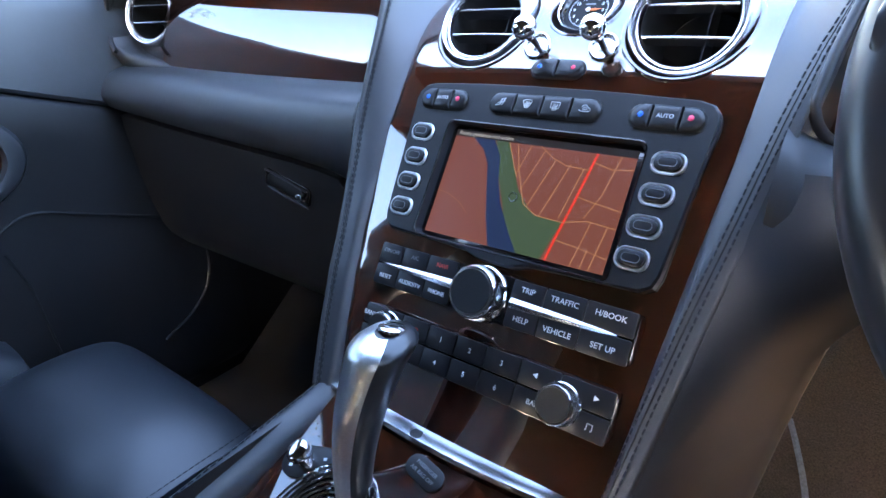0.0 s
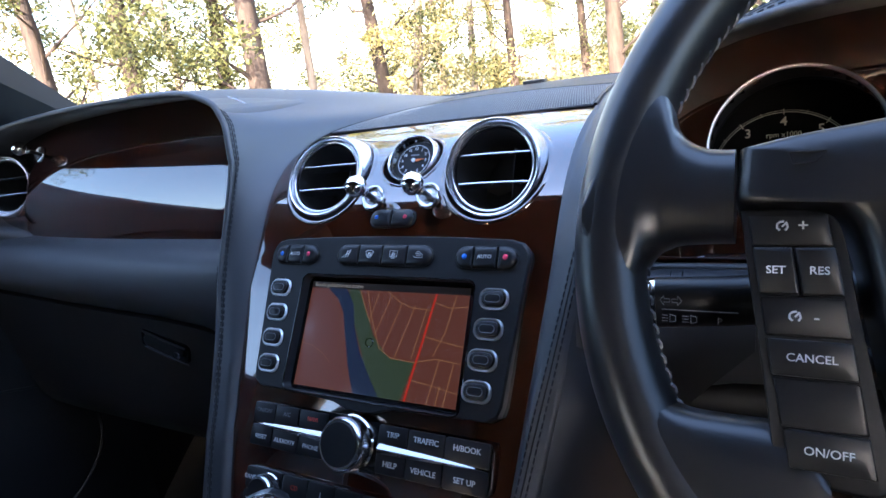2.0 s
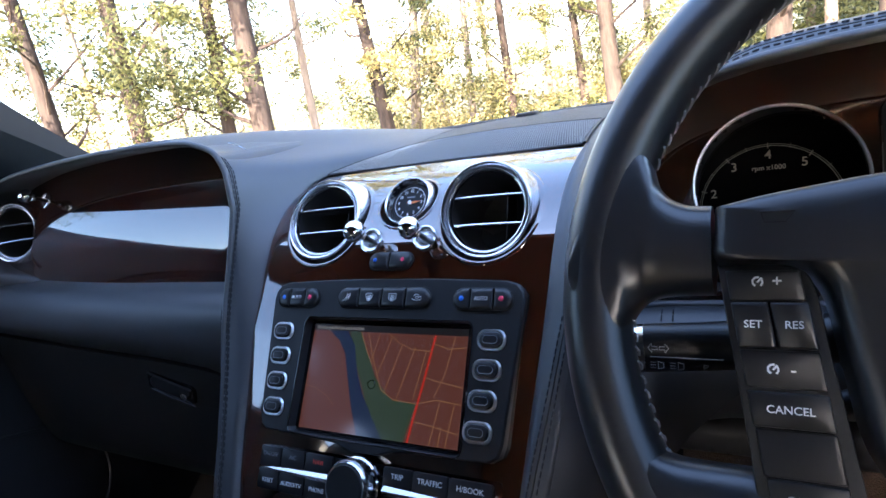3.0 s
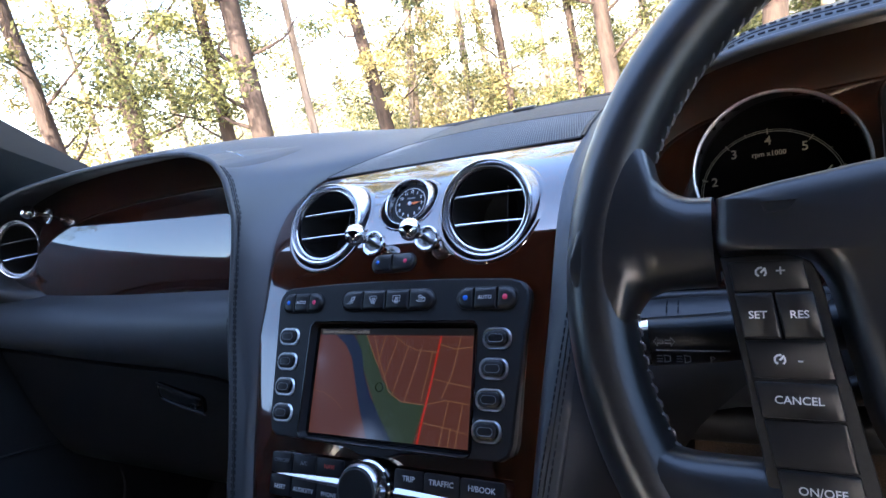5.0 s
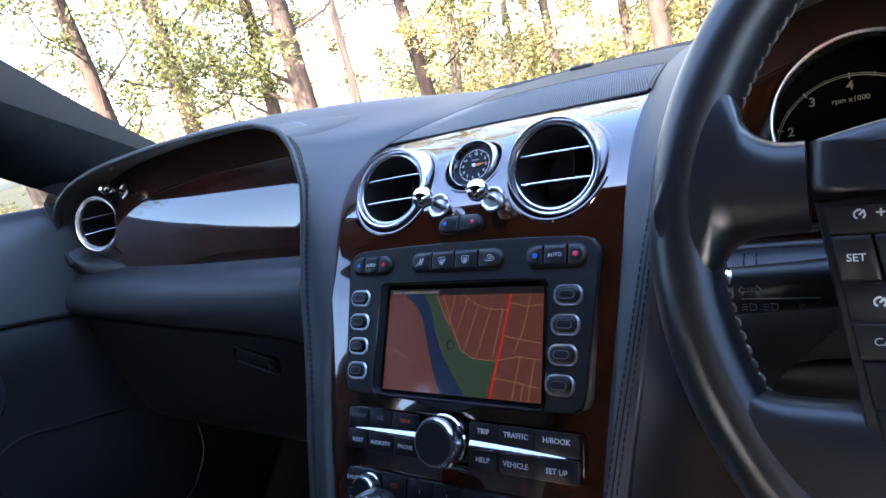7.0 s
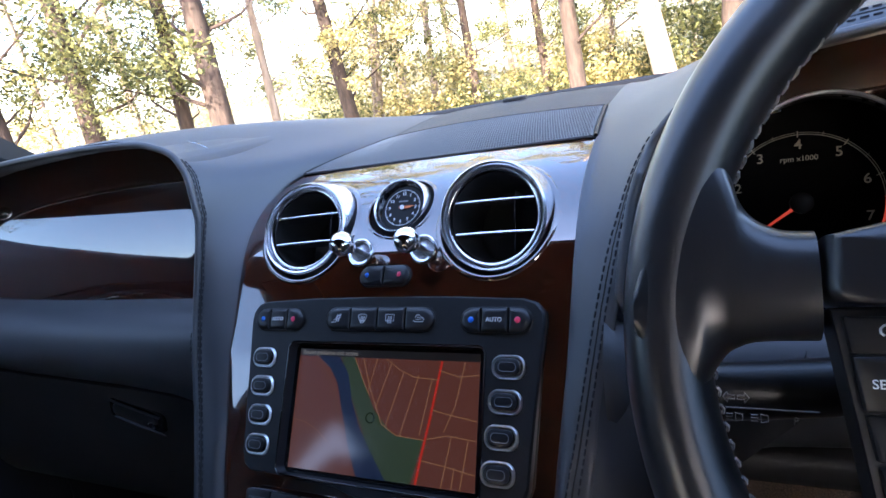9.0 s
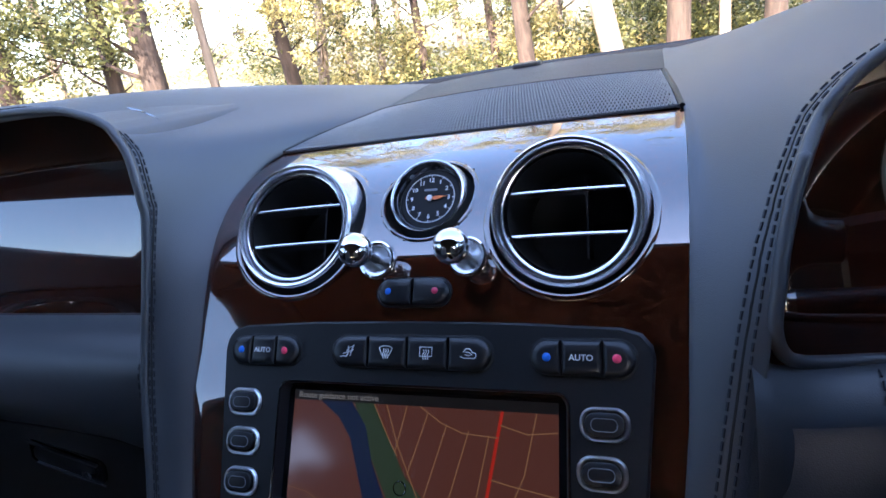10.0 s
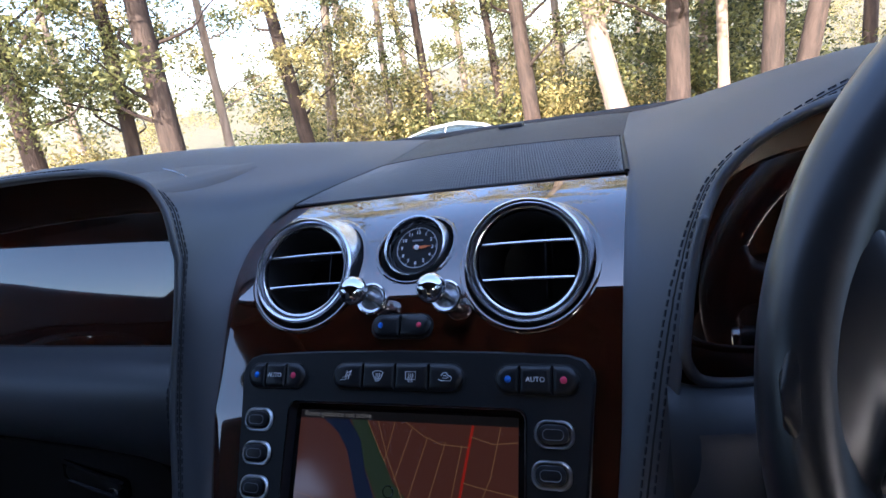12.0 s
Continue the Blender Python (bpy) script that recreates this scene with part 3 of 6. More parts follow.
def fascia_hit(m, x, y):
    """Where a line along a frame's own axis meets the fascia."""
    p, d = m @ Vector((x, y, 0)), (m.to_3x3() @ Vector((0, 0, 1))).normalized()
    a, b = -0.06, 0.06
    for _ in range(40):
        c = (a + b) / 2
        q = p + d * c
        if q.y - face_y(min(q.z, 0.9125)) - 0.002 * (q.x / 0.14) ** 2 > 0:
            a = c
        else:
            b = c
    return p + d * a, d


def rounded_opening(m, r, depth, label):
    """A rounded lip of veneer where a round opening is let into the fascia, and the dark well inside it."""
    lip, well = bmesh.new(), bmesh.new()
    rows = [[], [], [], [], []]
    inner = [[], []]
    for q in np.linspace(0, 2 * math.pi, 97)[:-1]:
        for row, (k, up) in zip(rows, ((1.115, -0.0006), (1.075, 0.0009), (1.045, 0.0011), (1.015, 0.0006), (1.0, -0.0022))):
            p, d = fascia_hit(m, r * k * math.cos(q), r * k * math.sin(q))
            row.append(p + Vector((0, -0.8, 0.6)) * up)
        inner[0].append(rows[4][-1])
        inner[1].append(rows[4][-1] - d * depth)
    stack(lip, rows, False, False)
    stack(well, inner, False, True)
    part("opening_lip", lip, WOOD, fascia, label)
    part("opening_well", well, VOID, fascia, "dark gap round it")


for f, r in OPENINGS:
    rounded_opening(f, r, 0.05, "rounded walnut lip round the vent")
rounded_opening(CLOCK, 0.0310, 0.018, "rounded walnut lip round the clock")


def organ_stop(x, z, tilt, at):
    k = thing("vent_stop", "chrome push-pull ball knob on a short stem", "vent knob", at, "vent knobs")
    f = plane_frame(x, at[1], z, tilt)
    part("rosette", lathe(bmesh.new(), [(0.0112, -0.001), (0.0112, 0.0012), (0.0107, 0.0022), (0.0098, 0.0024), (0.0091, 0.0016), (0.0088, -0.001)], 36), CHROME, k, "thin chrome rosette ring", m=f)
    part("rosette_dish", lathe(bmesh.new(), [(0.0089, 0.0008), (0.0070, 0.0002), (0.0030, 0.0012)], 30, cap1=True), POLISHED, k, "bright dished disc", m=f)
    part("stem", tube(bmesh.new(), [(0, 0, 0.001), (0, 0, 0.022)], 0.0024, 14), PLASTIC, k, "black stem", m=f)
    b = bmesh.new()
    lathe(b, [(0.0042, 0.014), (0.0048, 0.0165), (0.0042, 0.019)], 24)
    ball(b, 0.0094, (0, 0, 0.026), (1, 1, 0.92))
    part("ball", b, CHROME, k, "polished chrome ball", m=f)
    return k


organ_stop(-0.0235, 0.8655, 36, (-0.0235, face_y(0.8655) - 0.0005, 0.8655))
organ_stop(0.0305, 0.8655, 36, (0.0305, face_y(0.8655) - 0.0005, 0.8655))
organ_stop(-0.596, 0.933, 28, (-0.596, 0.099, 0.933))

# clock between the vents
clock = thing("clock", "round analogue clock with black dial and chrome bezel", "clock", (0.0015, face_y(0.8905), 0.8905))
part("bezel", lathe(bmesh.new(), [(0.0292, -0.016), (0.0285, -0.008), (0.0262, 0.0005), (0.0256, 0.0024), (0.0246, 0.0028), (0.0239, 0.0016)], 60), POLISHED, clock, "thin chrome bezel on a flared barrel", m=CLOCK, angle=30)
part("bevel", lathe(bmesh.new(), [(0.0239, 0.0016), (0.0226, -0.001), (0.0222, -0.0012), (0.0205, -0.004)], 60), GLOSS, clock, "gloss black bevel inside the bezel", m=CLOCK, angle=20)
part("dial", lathe(bmesh.new(), [(0.0207, -0.004), (0.0001, -0.0042)], 48), principled("clock dial", (0.006, 0.0062, 0.007), 0.5, 0, 0, 0.2)[0], clock, "matt black dial", m=CLOCK)
bm = bmesh.new()
ring(bm, 0.0172, 0.00022, 60, 5, -0.0037)
for i in range(60):
    a = math.radians(6 * i)
    r0 = 0.0155 if i % 5 == 0 else 0.0163
    tube(bm, [(r0 * math.sin(a), r0 * math.cos(a), -0.0037), (0.0172 * math.sin(a), 0.0172 * math.cos(a), -0.0037)], 0.00018 if i % 5 else 0.0003, 4)
part("minute_track", bm, PRINT, clock, m=CLOCK)
for h in range(1, 13):
    a = math.radians(30 * h)
    lettering(str(h), 0.0042, CLOCK, PRINT, clock, 0.0131 * math.sin(a), 0.0131 * math.cos(a), -0.0037, name="numeral")
part("maker_mark", rbox(bmesh.new(), 0.0095, 0.0017, 0.0002, 0.0008, 0.0001, 0, 0.0062, -0.0039), PRINT_DIM, clock, "small script-like bar", m=CLOCK)
for name, ang, ln, w in (("hour_hand", 95, 0.0085, 0.0011), ("minute_hand", 87, 0.0125, 0.0009)):
    a = math.radians(90 - ang)
    bm = poly_prism(bmesh.new(), [(-0.003, -w / 2), (ln * 0.5, -w), (ln, 0), (ln * 0.5, w), (-0.003, w / 2)], 0.0004, 0.0001)
    part(name, bm, ORANGE, clock, "orange hand", m=CLOCK @ Matrix.Translation((0, 0, -0.0032)) @ Matrix.Rotation(a, 4, "Z"))
part("hub", lathe(bmesh.new(), [(0.0020, -0.0036), (0.0020, -0.0022), (0.0010, -0.0020), (0.0009, -0.0024)], 20, cap1=True), PRINT, clock, m=CLOCK)

# ---- head unit ----
U = plane_frame(0, 0, 0.80, 35)
head = thing("head_unit", "black navigation head unit with colour map screen and chrome-ringed keys", "head unit", (0, 0, 0.8))
SX0, SX1, SY0, SY1 = -0.0715, 0.0785, -0.0785, 0.0080
outline = []
for w, b in ((0.1235, 0.030), (0.1225, 0.036), (0.118, 0.0415), (0.109, 0.0440), (0.06, 0.0460), (0.0, 0.0467), (-0.06, 0.0460), (-0.109, 0.0440), (-0.118, 0.0415), (-0.1225, 0.036), (-0.1235, 0.030),
             (-0.115, -0.072), (-0.1125, -0.0795), (-0.106, -0.0835), (-0.05, -0.0850), (-0.026, -0.0865), (-0.012, -0.0905), (0.012, -0.0905), (0.026, -0.0865), (0.05, -0.0850), (0.106, -0.0835), (0.1125, -0.0795), (0.115, -0.072)):
    outline.append((w * (0.965 if w < 0 else 1.0), b))
bm = bmesh.new()
def lifted(k, z):
    return [(px * (1 - k / 0.12), py - k * (1 if py > 0 else -1), z) for px, py in outline]
screen_hole = rr_outline(SX1 - SX0 + 0.012, SY1 - SY0 + 0.010, 0.006, 5)
vs = stack(bm, [lifted(0, -0.006), lifted(0, 0.0022), lifted(0.0012, 0.0038)], True, False)
hole = [bm.verts.new((x + (SX0 + SX1) / 2, y + (SY0 + SY1) / 2, 0.0038)) for x, y in screen_hole]
edges = [bm.edges.new((hole[i], hole[(i + 1) % len(hole)])) for i in range(len(hole))]
edges += [e for e in bm.edges if e.verts[0] in vs[-1] and e.verts[1] in vs[-1]]
bmesh.ops.triangle_fill(bm, use_beauty=True, edges=edges)
inner = [bm.verts.new((v.co.x * 0.97 + 0.03 * 0.0035, v.co.y * 0.97 - 0.03 * 0.035, -0.003)) for v in hole]
for i in range(len(hole)):
    j = (i + 1) % len(hole)
    bm.faces.new((hole[i], hole[j], inner[j], inner[i]))
part("faceplate", bm, PLASTIC, head, "satin black faceplate", m=U, angle=35)
screen = part("screen", rbox(bmesh.new(), SX1 - SX0 + 0.010, SY1 - SY0 + 0.008, 0.001, 0.004, 0.0003, (SX0 + SX1) / 2, (SY0 + SY1) / 2, -0.0038), GLOSS, head, "lit navigation map screen in a black surround", m=U)


def sx(u):
    return SX0 + u * (SX1 - SX0)


def sy(v):
    return SY1 - v * (SY1 - SY0)


def flat_shape(points, z):
    bm = bmesh.new()
    bm.faces.new([bm.verts.new((sx(u), sy(v), z)) for u, v in points])
    return bm


def flat_line(points, width, z):
    bm = bmesh.new()
    P = [Vector((sx(u), sy(v))) for u, v in points]
    lft, rgt = [], []
    for i, p in enumerate(P):
        d = (P[min(i + 1, len(P) - 1)] - P[max(i - 1, 0)]).normalized()
        nrm = Vector((-d.y, d.x)) * width / 2
        lft.append(bm.verts.new((*(p + nrm), z)))
        rgt.append(bm.verts.new((*(p - nrm), z)))
    for i in range(len(P) - 1):
        bm.faces.new((lft[i], lft[i + 1], rgt[i + 1], rgt[i]))
    return bm


GREEN, BLUE, ROAD, MAIN = glow("map green", (0.030, 0.050, 0.024), 1.0), glow("map water", (0.008, 0.016, 0.045), 1.0), glow("map road", (0.27, 0.13, 0.055), 1.0), glow("map main road", (0.48, 0.022, 0.010), 1.0)
part("map_ground", flat_shape([(0, 0.055), (1, 0.055), (1, 1), (0, 1)], -0.00272), glow("map ground", (0.105, 0.034, 0.022), 1.0), screen, "brown-red map ground", False, U)
part("map_bar", flat_shape([(0, 0), (1, 0), (1, 0.062), (0, 0.062)], -0.00268), glow("map title bar", (0.010, 0.009, 0.009), 1.0), screen, "black title bar", False, U)
part("map_park", flat_shape([(0.26, 0.062), (0.34, 0.062), (0.40, 0.25), (0.47, 0.47), (0.55, 0.60), (0.60, 0.66), (0.74, 0.67), (0.72, 0.80), (0.69, 1.0), (0.50, 1.0), (0.42, 0.66), (0.33, 0.36)], -0.0027), GREEN, screen, "green parkland", False, U)
part("map_river", flat_shape([(0.12, 0.062), (0.25, 0.062), (0.31, 0.20), (0.34, 0.40), (0.40, 0.62), (0.47, 0.80), (0.56, 1.0), (0.40, 1.0), (0.34, 0.76), (0.29, 0.50), (0.25, 0.28), (0.20, 0.16)], -0.0026), BLUE, screen, "dark blue river", False, U)
part("main_road", flat_line([(0.815, 0.062), (0.80, 0.20), (0.77, 0.50), (0.735, 0.80), (0.715, 1.0)], 0.0017, -0.0025), MAIN, screen, "red main road", False, U)
for pts in ([(0.39, 0.062), (0.44, 0.30), (0.52, 0.58), (0.60, 0.655), (0.75, 0.67)], [(0.34, 0.062), (0.41, 0.28), (0.44, 0.36)], [(0.47, 0.062), (0.43, 0.34)], [(0.55, 0.10), (0.48, 0.46)], [(0.62, 0.16), (0.54, 0.60)], [(0.70, 0.18), (0.62, 0.655)], [(0.77, 0.20), (0.72, 0.64)], [(0.52, 0.062), (0.60, 0.15), (0.68, 0.20), (0.80, 0.21)],
            [(0.81, 0.14), (0.90, 0.18), (1.0, 0.16)], [(0.93, 0.062), (0.89, 0.40), (0.84, 0.60)], [(0.78, 0.44), (0.84, 0.46), (1.0, 0.50)], [(0.76, 0.66), (0.86, 0.62), (1.0, 0.64)], [(0.88, 0.62), (0.84, 1.0)], [(0.96, 0.64), (0.93, 1.0)], [(0.74, 0.82), (0.85, 0.84), (1.0, 0.88)], [(0.90, 0.84), (0.89, 1.0)], [(0.0, 0.60), (0.08, 0.62), (0.16, 0.68), (0.22, 0.76)]):
    part("map_road", flat_line(pts, 0.00055, -0.0024), ROAD, screen, "", False, U)
bm = bmesh.new()
ring(bm, 0.0034, 0.00035, 28, 5)
part("position_mark", bm, GLOSS, screen, "black ring position marker", m=U @ Matrix.Translation((sx(0.455), sy(0.54), -0.0023)))
lettering("Route guidance not active", 0.0048, U, glow("screen words", (0.20, 0.19, 0.17), 1.0), screen, sx(0.02), sy(0.03), -0.0024, "LEFT")
bm = bmesh.new()
tube(bm, [(x + (SX0 + SX1) / 2, y + (SY0 + SY1) / 2, 0.0040) for x, y in screen_hole], 0.0006, 6, True)
part("screen_rim", bm, GLOSS, head, "fine glossy rim", m=U)


def ring_key(x, y, m, parent):
    k = part("key", rbox(bmesh.new(), 0.0176, 0.0108, 0.0036, 0.0050, 0.0010, x, y, 0.0036), KEYCAP, parent, m=m)
    bm = bmesh.new()
    o, i = rr_outline(0.0228, 0.0156, 0.0068, 7), rr_outline(0.0176, 0.0108, 0.0050, 7)
    mid = rr_outline(0.0210, 0.0140, 0.0062, 7)
    stack(bm, [[(x + px, y + py, z) for px, py in q] for q, z in ((o, 0.0034), (rr_outline(0.0223, 0.0151, 0.0066, 7), 0.0048), (mid, 0.0054), (rr_outline(0.0192, 0.0124, 0.0055, 7), 0.0053), (i, 0.0040))], False, False)
    part("key_ring", bm, BRIGHT, k, "chrome ring", m=m)
    bm = bmesh.new()
    tube(bm, [(x + px, y + py, 0.0073) for px, py in rr_outline(0.0116, 0.0056, 0.0026, 5)], 0.0003, 4, True)
    part("key_outline", bm, PRINT_DIM, k, m=m)
    return k


for i in range(4):
    ring_key(-0.1005 + 0.0012 * i, -0.0215 * i, U, head)
    ring_key(0.1005 - 0.0016 * i, -0.0215 * i, U, head)


def capsule_keys(x0, x1, y, h, n, m, parent, shares=None, z=0.0036):
    """A capsule-shaped row of n keys with fine gaps between them."""
    part("key_well", rbox(bmesh.new(), x1 - x0 + 0.002, h + 0.002, 0.0004, (h + 0.002) / 2, 0.0002, (x0 + x1) / 2, y, z), VOID, parent, m=m)
    shares = shares or [1] * n
    x, keys = x0, []
    for i, s in enumerate(shares):
        w = (x1 - x0) * s / sum(shares)
        bm = bmesh.new()
        r = h / 2
        def outline_at(ins):
            a, b, t = x + 0.0003 + ins * 0.5, x + w - 0.0003 - ins * 0.5, h / 2 - ins
            pts = []
            if i == n - 1:
                pts += [(b - r + (r - ins) * math.cos(q), (r - ins) * math.sin(q)) for q in np.linspace(-math.pi / 2, math.pi / 2, 9)]
            else:
                pts += [(b, -t + 2 * t * q / 8) for q in range(9)]
            if i == 0:
                pts += [(a + r + (r - ins) * math.cos(q), (r - ins) * math.sin(q)) for q in np.linspace(math.pi / 2, 3 * math.pi / 2, 9)]
            else:
                pts += [(a, t - 2 * t * q / 8) for q in range(9)]
            return pts
        stack(bm, [[(px, y + py, z + zz) for px, py in outline_at(ins)] for zz, ins in ((0, 0), (0.0018, 0), (0.0032, 0.0008), (0.0040, 0.0028), (0.0042, 0.0050))])
        keys.append((part("key", bm, KEYCAP, parent, m=m), x + w / 2))
        x += w
    return keys


def dot(x, y, r, m, material, parent, z):
    part("marker", lathe(bmesh.new(), [(r, 0), (r * 0.8, 0.0003)], 16, cap1=True), material, parent, m=m @ Matrix.Translation((x, y, z)))


def icon_lines(lines, x, y, size, m, material, parent, z, r=0.00028):
    bm = bmesh.new()
    for ln in lines:
        tube(bm, [(x + a * size, y + b * size, z) for a, b in ln], r, 4)
    part("symbol", bm, material, parent, m=m)


ICON_SEAT = [[(-1, -0.7), (-0.5, -0.6), (-0.1, -0.7), (0.2, 0.1), (0.1, 0.7)], [(-0.6, -0.3), (-0.1, -0.2), (0, 0.3)], [(0.4, -0.6), (0.6, 0.2), (0.9, 0.8)], [(0.1, -0.1), (0.9, 0.2)], [(0.0, 0.4), (0.8, 0.6)]]
ICON_DEMIST = [[(-0.9, 0.5), (-0.4, 0.75), (0.4, 0.75), (0.9, 0.5), (0.5, -0.4), (-0.5, -0.4), (-0.9, 0.5)], [(-0.3, -0.8), (-0.4, -0.2), (-0.2, 0.1), (-0.3, 0.4)], [(0, -0.8), (-0.1, -0.2), (0.1, 0.1), (0, 0.4)], [(0.3, -0.8), (0.2, -0.2), (0.4, 0.1), (0.3, 0.4)]]
ICON_REAR = [[(-0.8, 0.7), (0.8, 0.7), (0.8, -0.4), (-0.8, -0.4), (-0.8, 0.7)], [(-0.3, -0.8), (-0.4, -0.2), (-0.2, 0.1), (-0.3, 0.4)], [(0, -0.8), (-0.1, -0.2), (0.1, 0.1), (0, 0.4)], [(0.3, -0.8), (0.2, -0.2), (0.4, 0.1), (0.3, 0.4)]]
ICON_RECIRC = [[(-1, -0.3), (-0.6, -0.5), (0.8, -0.5), (1, -0.2), (0.9, 0.1), (0.5, 0.2), (0.2, 0.6), (-0.3, 0.6), (-0.6, 0.2)], [(-0.4, -0.1), (0.1, -0.2), (0.5, -0.1), (0.1, 0.2), (-0.3, 0.2)]]

for s in (-1, 1):
    a, b = (-0.1125, -0.0655) if s < 0 else (0.0660, 0.1155)
    ks = capsule_keys(a, b, 0.0295, 0.0168, 3, U, head, [1, 1.1, 1] if s < 0 else [1, 1.25, 1])
    dot(ks[0][1] + 0.001, 0.0295, 0.0021, U, PRINT_BLUE, ks[0][0], 0.0078)
    lettering("AUTO", 0.0040, U, PRINT, ks[1][0], ks[1][1], 0.0295, 0.0079)
    dot(ks[2][1] - 0.001, 0.0295, 0.0021, U, PRINT_PINK, ks[2][0], 0.0078)
ks = capsule_keys(-0.0445, 0.0470, 0.0300, 0.0168, 4, U, head)
for (k, x), icon in zip(ks, (ICON_SEAT, ICON_DEMIST, ICON_REAR, ICON_RECIRC)):
    icon_lines(icon, x, 0.0300, 0.0042, U, PRINT, k, 0.0080)
TC = plane_frame(0.0005, face_y(0.8505) - 0.0005, 0.8505, 40)
temp = thing("temperature_rocker", "small black capsule rocker with blue and red dots", "switch", (0, face_y(0.8505), 0.8505))
ks = capsule_keys(-0.0215, 0.0215, 0, 0.0150, 2, TC, temp, z=0.0)
dot(ks[0][1] - 0.003, 0, 0.0019, TC, PRINT_BLUE, ks[0][0], 0.0042)
dot(ks[1][1] + 0.003, 0, 0.0019, TC, PRINT_PINK, ks[1][0], 0.0042)

# ---- control strip with the large knob ----
L = plane_frame(0.0035, -0.0355, 0.7530, 31)
strip = thing("control_strip", "black control strip of lettered keys with a central rotary knob", "control panel", (0, -0.06, 0.70))
CY = -0.0545
part("backplate", rbox(bmesh.new(), 0.2165, 0.0345, 0.0025, 0.006, 0.001, 0, CY, -0.001), GLOSS, strip, m=L)
TOP_KEYS = [("ON/OFF", -0.107, -0.0835, PRINT_DIM), ("A/C", -0.0835, -0.058, PRINT_DIM), ("NAVI", -0.058, -0.030, PRINT_RED), ("TRIP", 0.018, 0.0435, PRINT), ("TRAFFIC", 0.0435, 0.073, PRINT), ("H/BOOK", 0.073, 0.107, PRINT)]
LOW_KEYS = [("RESET", -0.107, -0.0835, PRINT), ("AUDIO/TV", -0.0835, -0.056, PRINT), ("PHONE", -0.056, -0.030, PRINT), ("HELP", 0.018, 0.0435, PRINT), ("VEHICLE", 0.0435, 0.073, PRINT), ("SET UP", 0.073, 0.107, PRINT)]
for row, y in ((TOP_KEYS, CY + 0.0088), (LOW_KEYS, CY - 0.0088)):
    for words, x0, x1, mat in row:
        k = part("key", rbox(bmesh.new(), x1 - x0 - 0.0005, 0.0162, 0.0024, 0.0018, 0.0007, (x0 + x1) / 2, y, 0.0012), KEYCAP, strip, m=L)
        lettering(words, 0.0046 if x0 < 0 else 0.0054, L, mat, k, (x0 + x1) / 2, y + (0.002 if y > CY else -0.001), 0.00365)
for x0, x1 in ((-0.026, -0.100), (0.020, 0.097)):
    bm = bmesh.new()
    rings = []
    for i in range(15):
        t = i / 14
        w = 0.0036 * (1 - t) ** 0.55 + 0.0002
        rings.append([(x0 + (x1 - x0) * t, CY + a * w, 0.0034 + b * w) for a, b in ((1, -0.3), (0.95, 0.1), (0.1, 0.85), (-0.15, 0.85), (-0.95, 0.1), (-1, -0.3))])
    stack(bm, rings)
    part("chrome_strip", bm, SATIN, strip, "tapering chrome strip", m=L, angle=20)


def rotary(x, y, r, h, m, parent, label):
    k = part("knob", lathe(bmesh.new(), [(r * 1.06, 0), (r * 1.06, h * 0.16), (r, h * 0.22), (r, h * 0.80), (r * 0.96, h * 0.92), (r * 0.90, h)], 64, cap1=True), CHROME, parent, label, m=m @ Matrix.Translation((x, y, 0.002)), angle=30)
    part("knob_cap", lathe(bmesh.new(), [(r * 0.82, h), (r * 0.80, h + 0.0012), (r * 0.5, h + 0.0010), (0.0002, h + 0.0008)], 48), PLASTIC, k, "black knob cap", m=m @ Matrix.Translation((x, y, 0.002)))
    bm = bmesh.new()
    for i in range(90):
        a = 2 * math.pi * i / 90
        tube(bm, [(r * math.cos(a), r * math.sin(a), h * 0.26), (r * math.cos(a), r * math.sin(a), h * 0.76)], 0.00035, 4)
    part("knurling", bm, SATIN, k, "fine knurling", m=m @ Matrix.Translation((x, y, 0.002)))


rotary(-0.0045, CY, 0.0195, 0.017, L, strip, "large knurled chrome rotary knob")

# ---- radio strip ----
radio = thing("radio_strip", "black radio key strip with two chrome rotary knobs", "radio", (0, -0.09, 0.655))
RY = -0.1050
part("backplate", rbox(bmesh.new(), 0.213, 0.0350, 0.0025, 0.006, 0.001, 0.001, RY, -0.001), GLOSS, radio, m=L)
CELLS = [-0.105, -0.066, -0.040, -0.014, 0.012, 0.040, 0.070, 0.107]
NAMES = [("BAND", "TV"), ("CD", ""), ("1", "4"), ("2", "5"), ("3", "6"), ("", "BAL"), ("", "")]
for i in range(7):
    for j in (0, 1):
        x0, x1, y = CELLS[i], CELLS[i + 1], RY + (0.0087 if j == 0 else -0.0087)
        k = part("key", rbox(bmesh.new(), x1 - x0 - 0.0005, 0.0160, 0.0024, 0.0016, 0.0007, (x0 + x1) / 2, y, 0.0012), KEYCAP, radio, m=L)
        if NAMES[i][j]:
            lettering(NAMES[i][j], 0.0050, L, PRINT_RED if NAMES[i][j] == "CD" else PRINT, k, x0 + 0.006 if i == 0 else (x0 + x1) / 2, y, 0.00365)
for x, y, d in ((0.052, RY + 0.0095, -1), (0.0955, RY + 0.0095, 1)):
    bm = poly_prism(bmesh.new(), [(-0.0018 * d, -0.0018), (0.0018 * d, 0), (-0.0018 * d, 0.0018)], 0.0002, 0.00005)
    part("arrow", bm, PRINT, radio, m=L @ Matrix.Translation((x, y, 0.0036)))
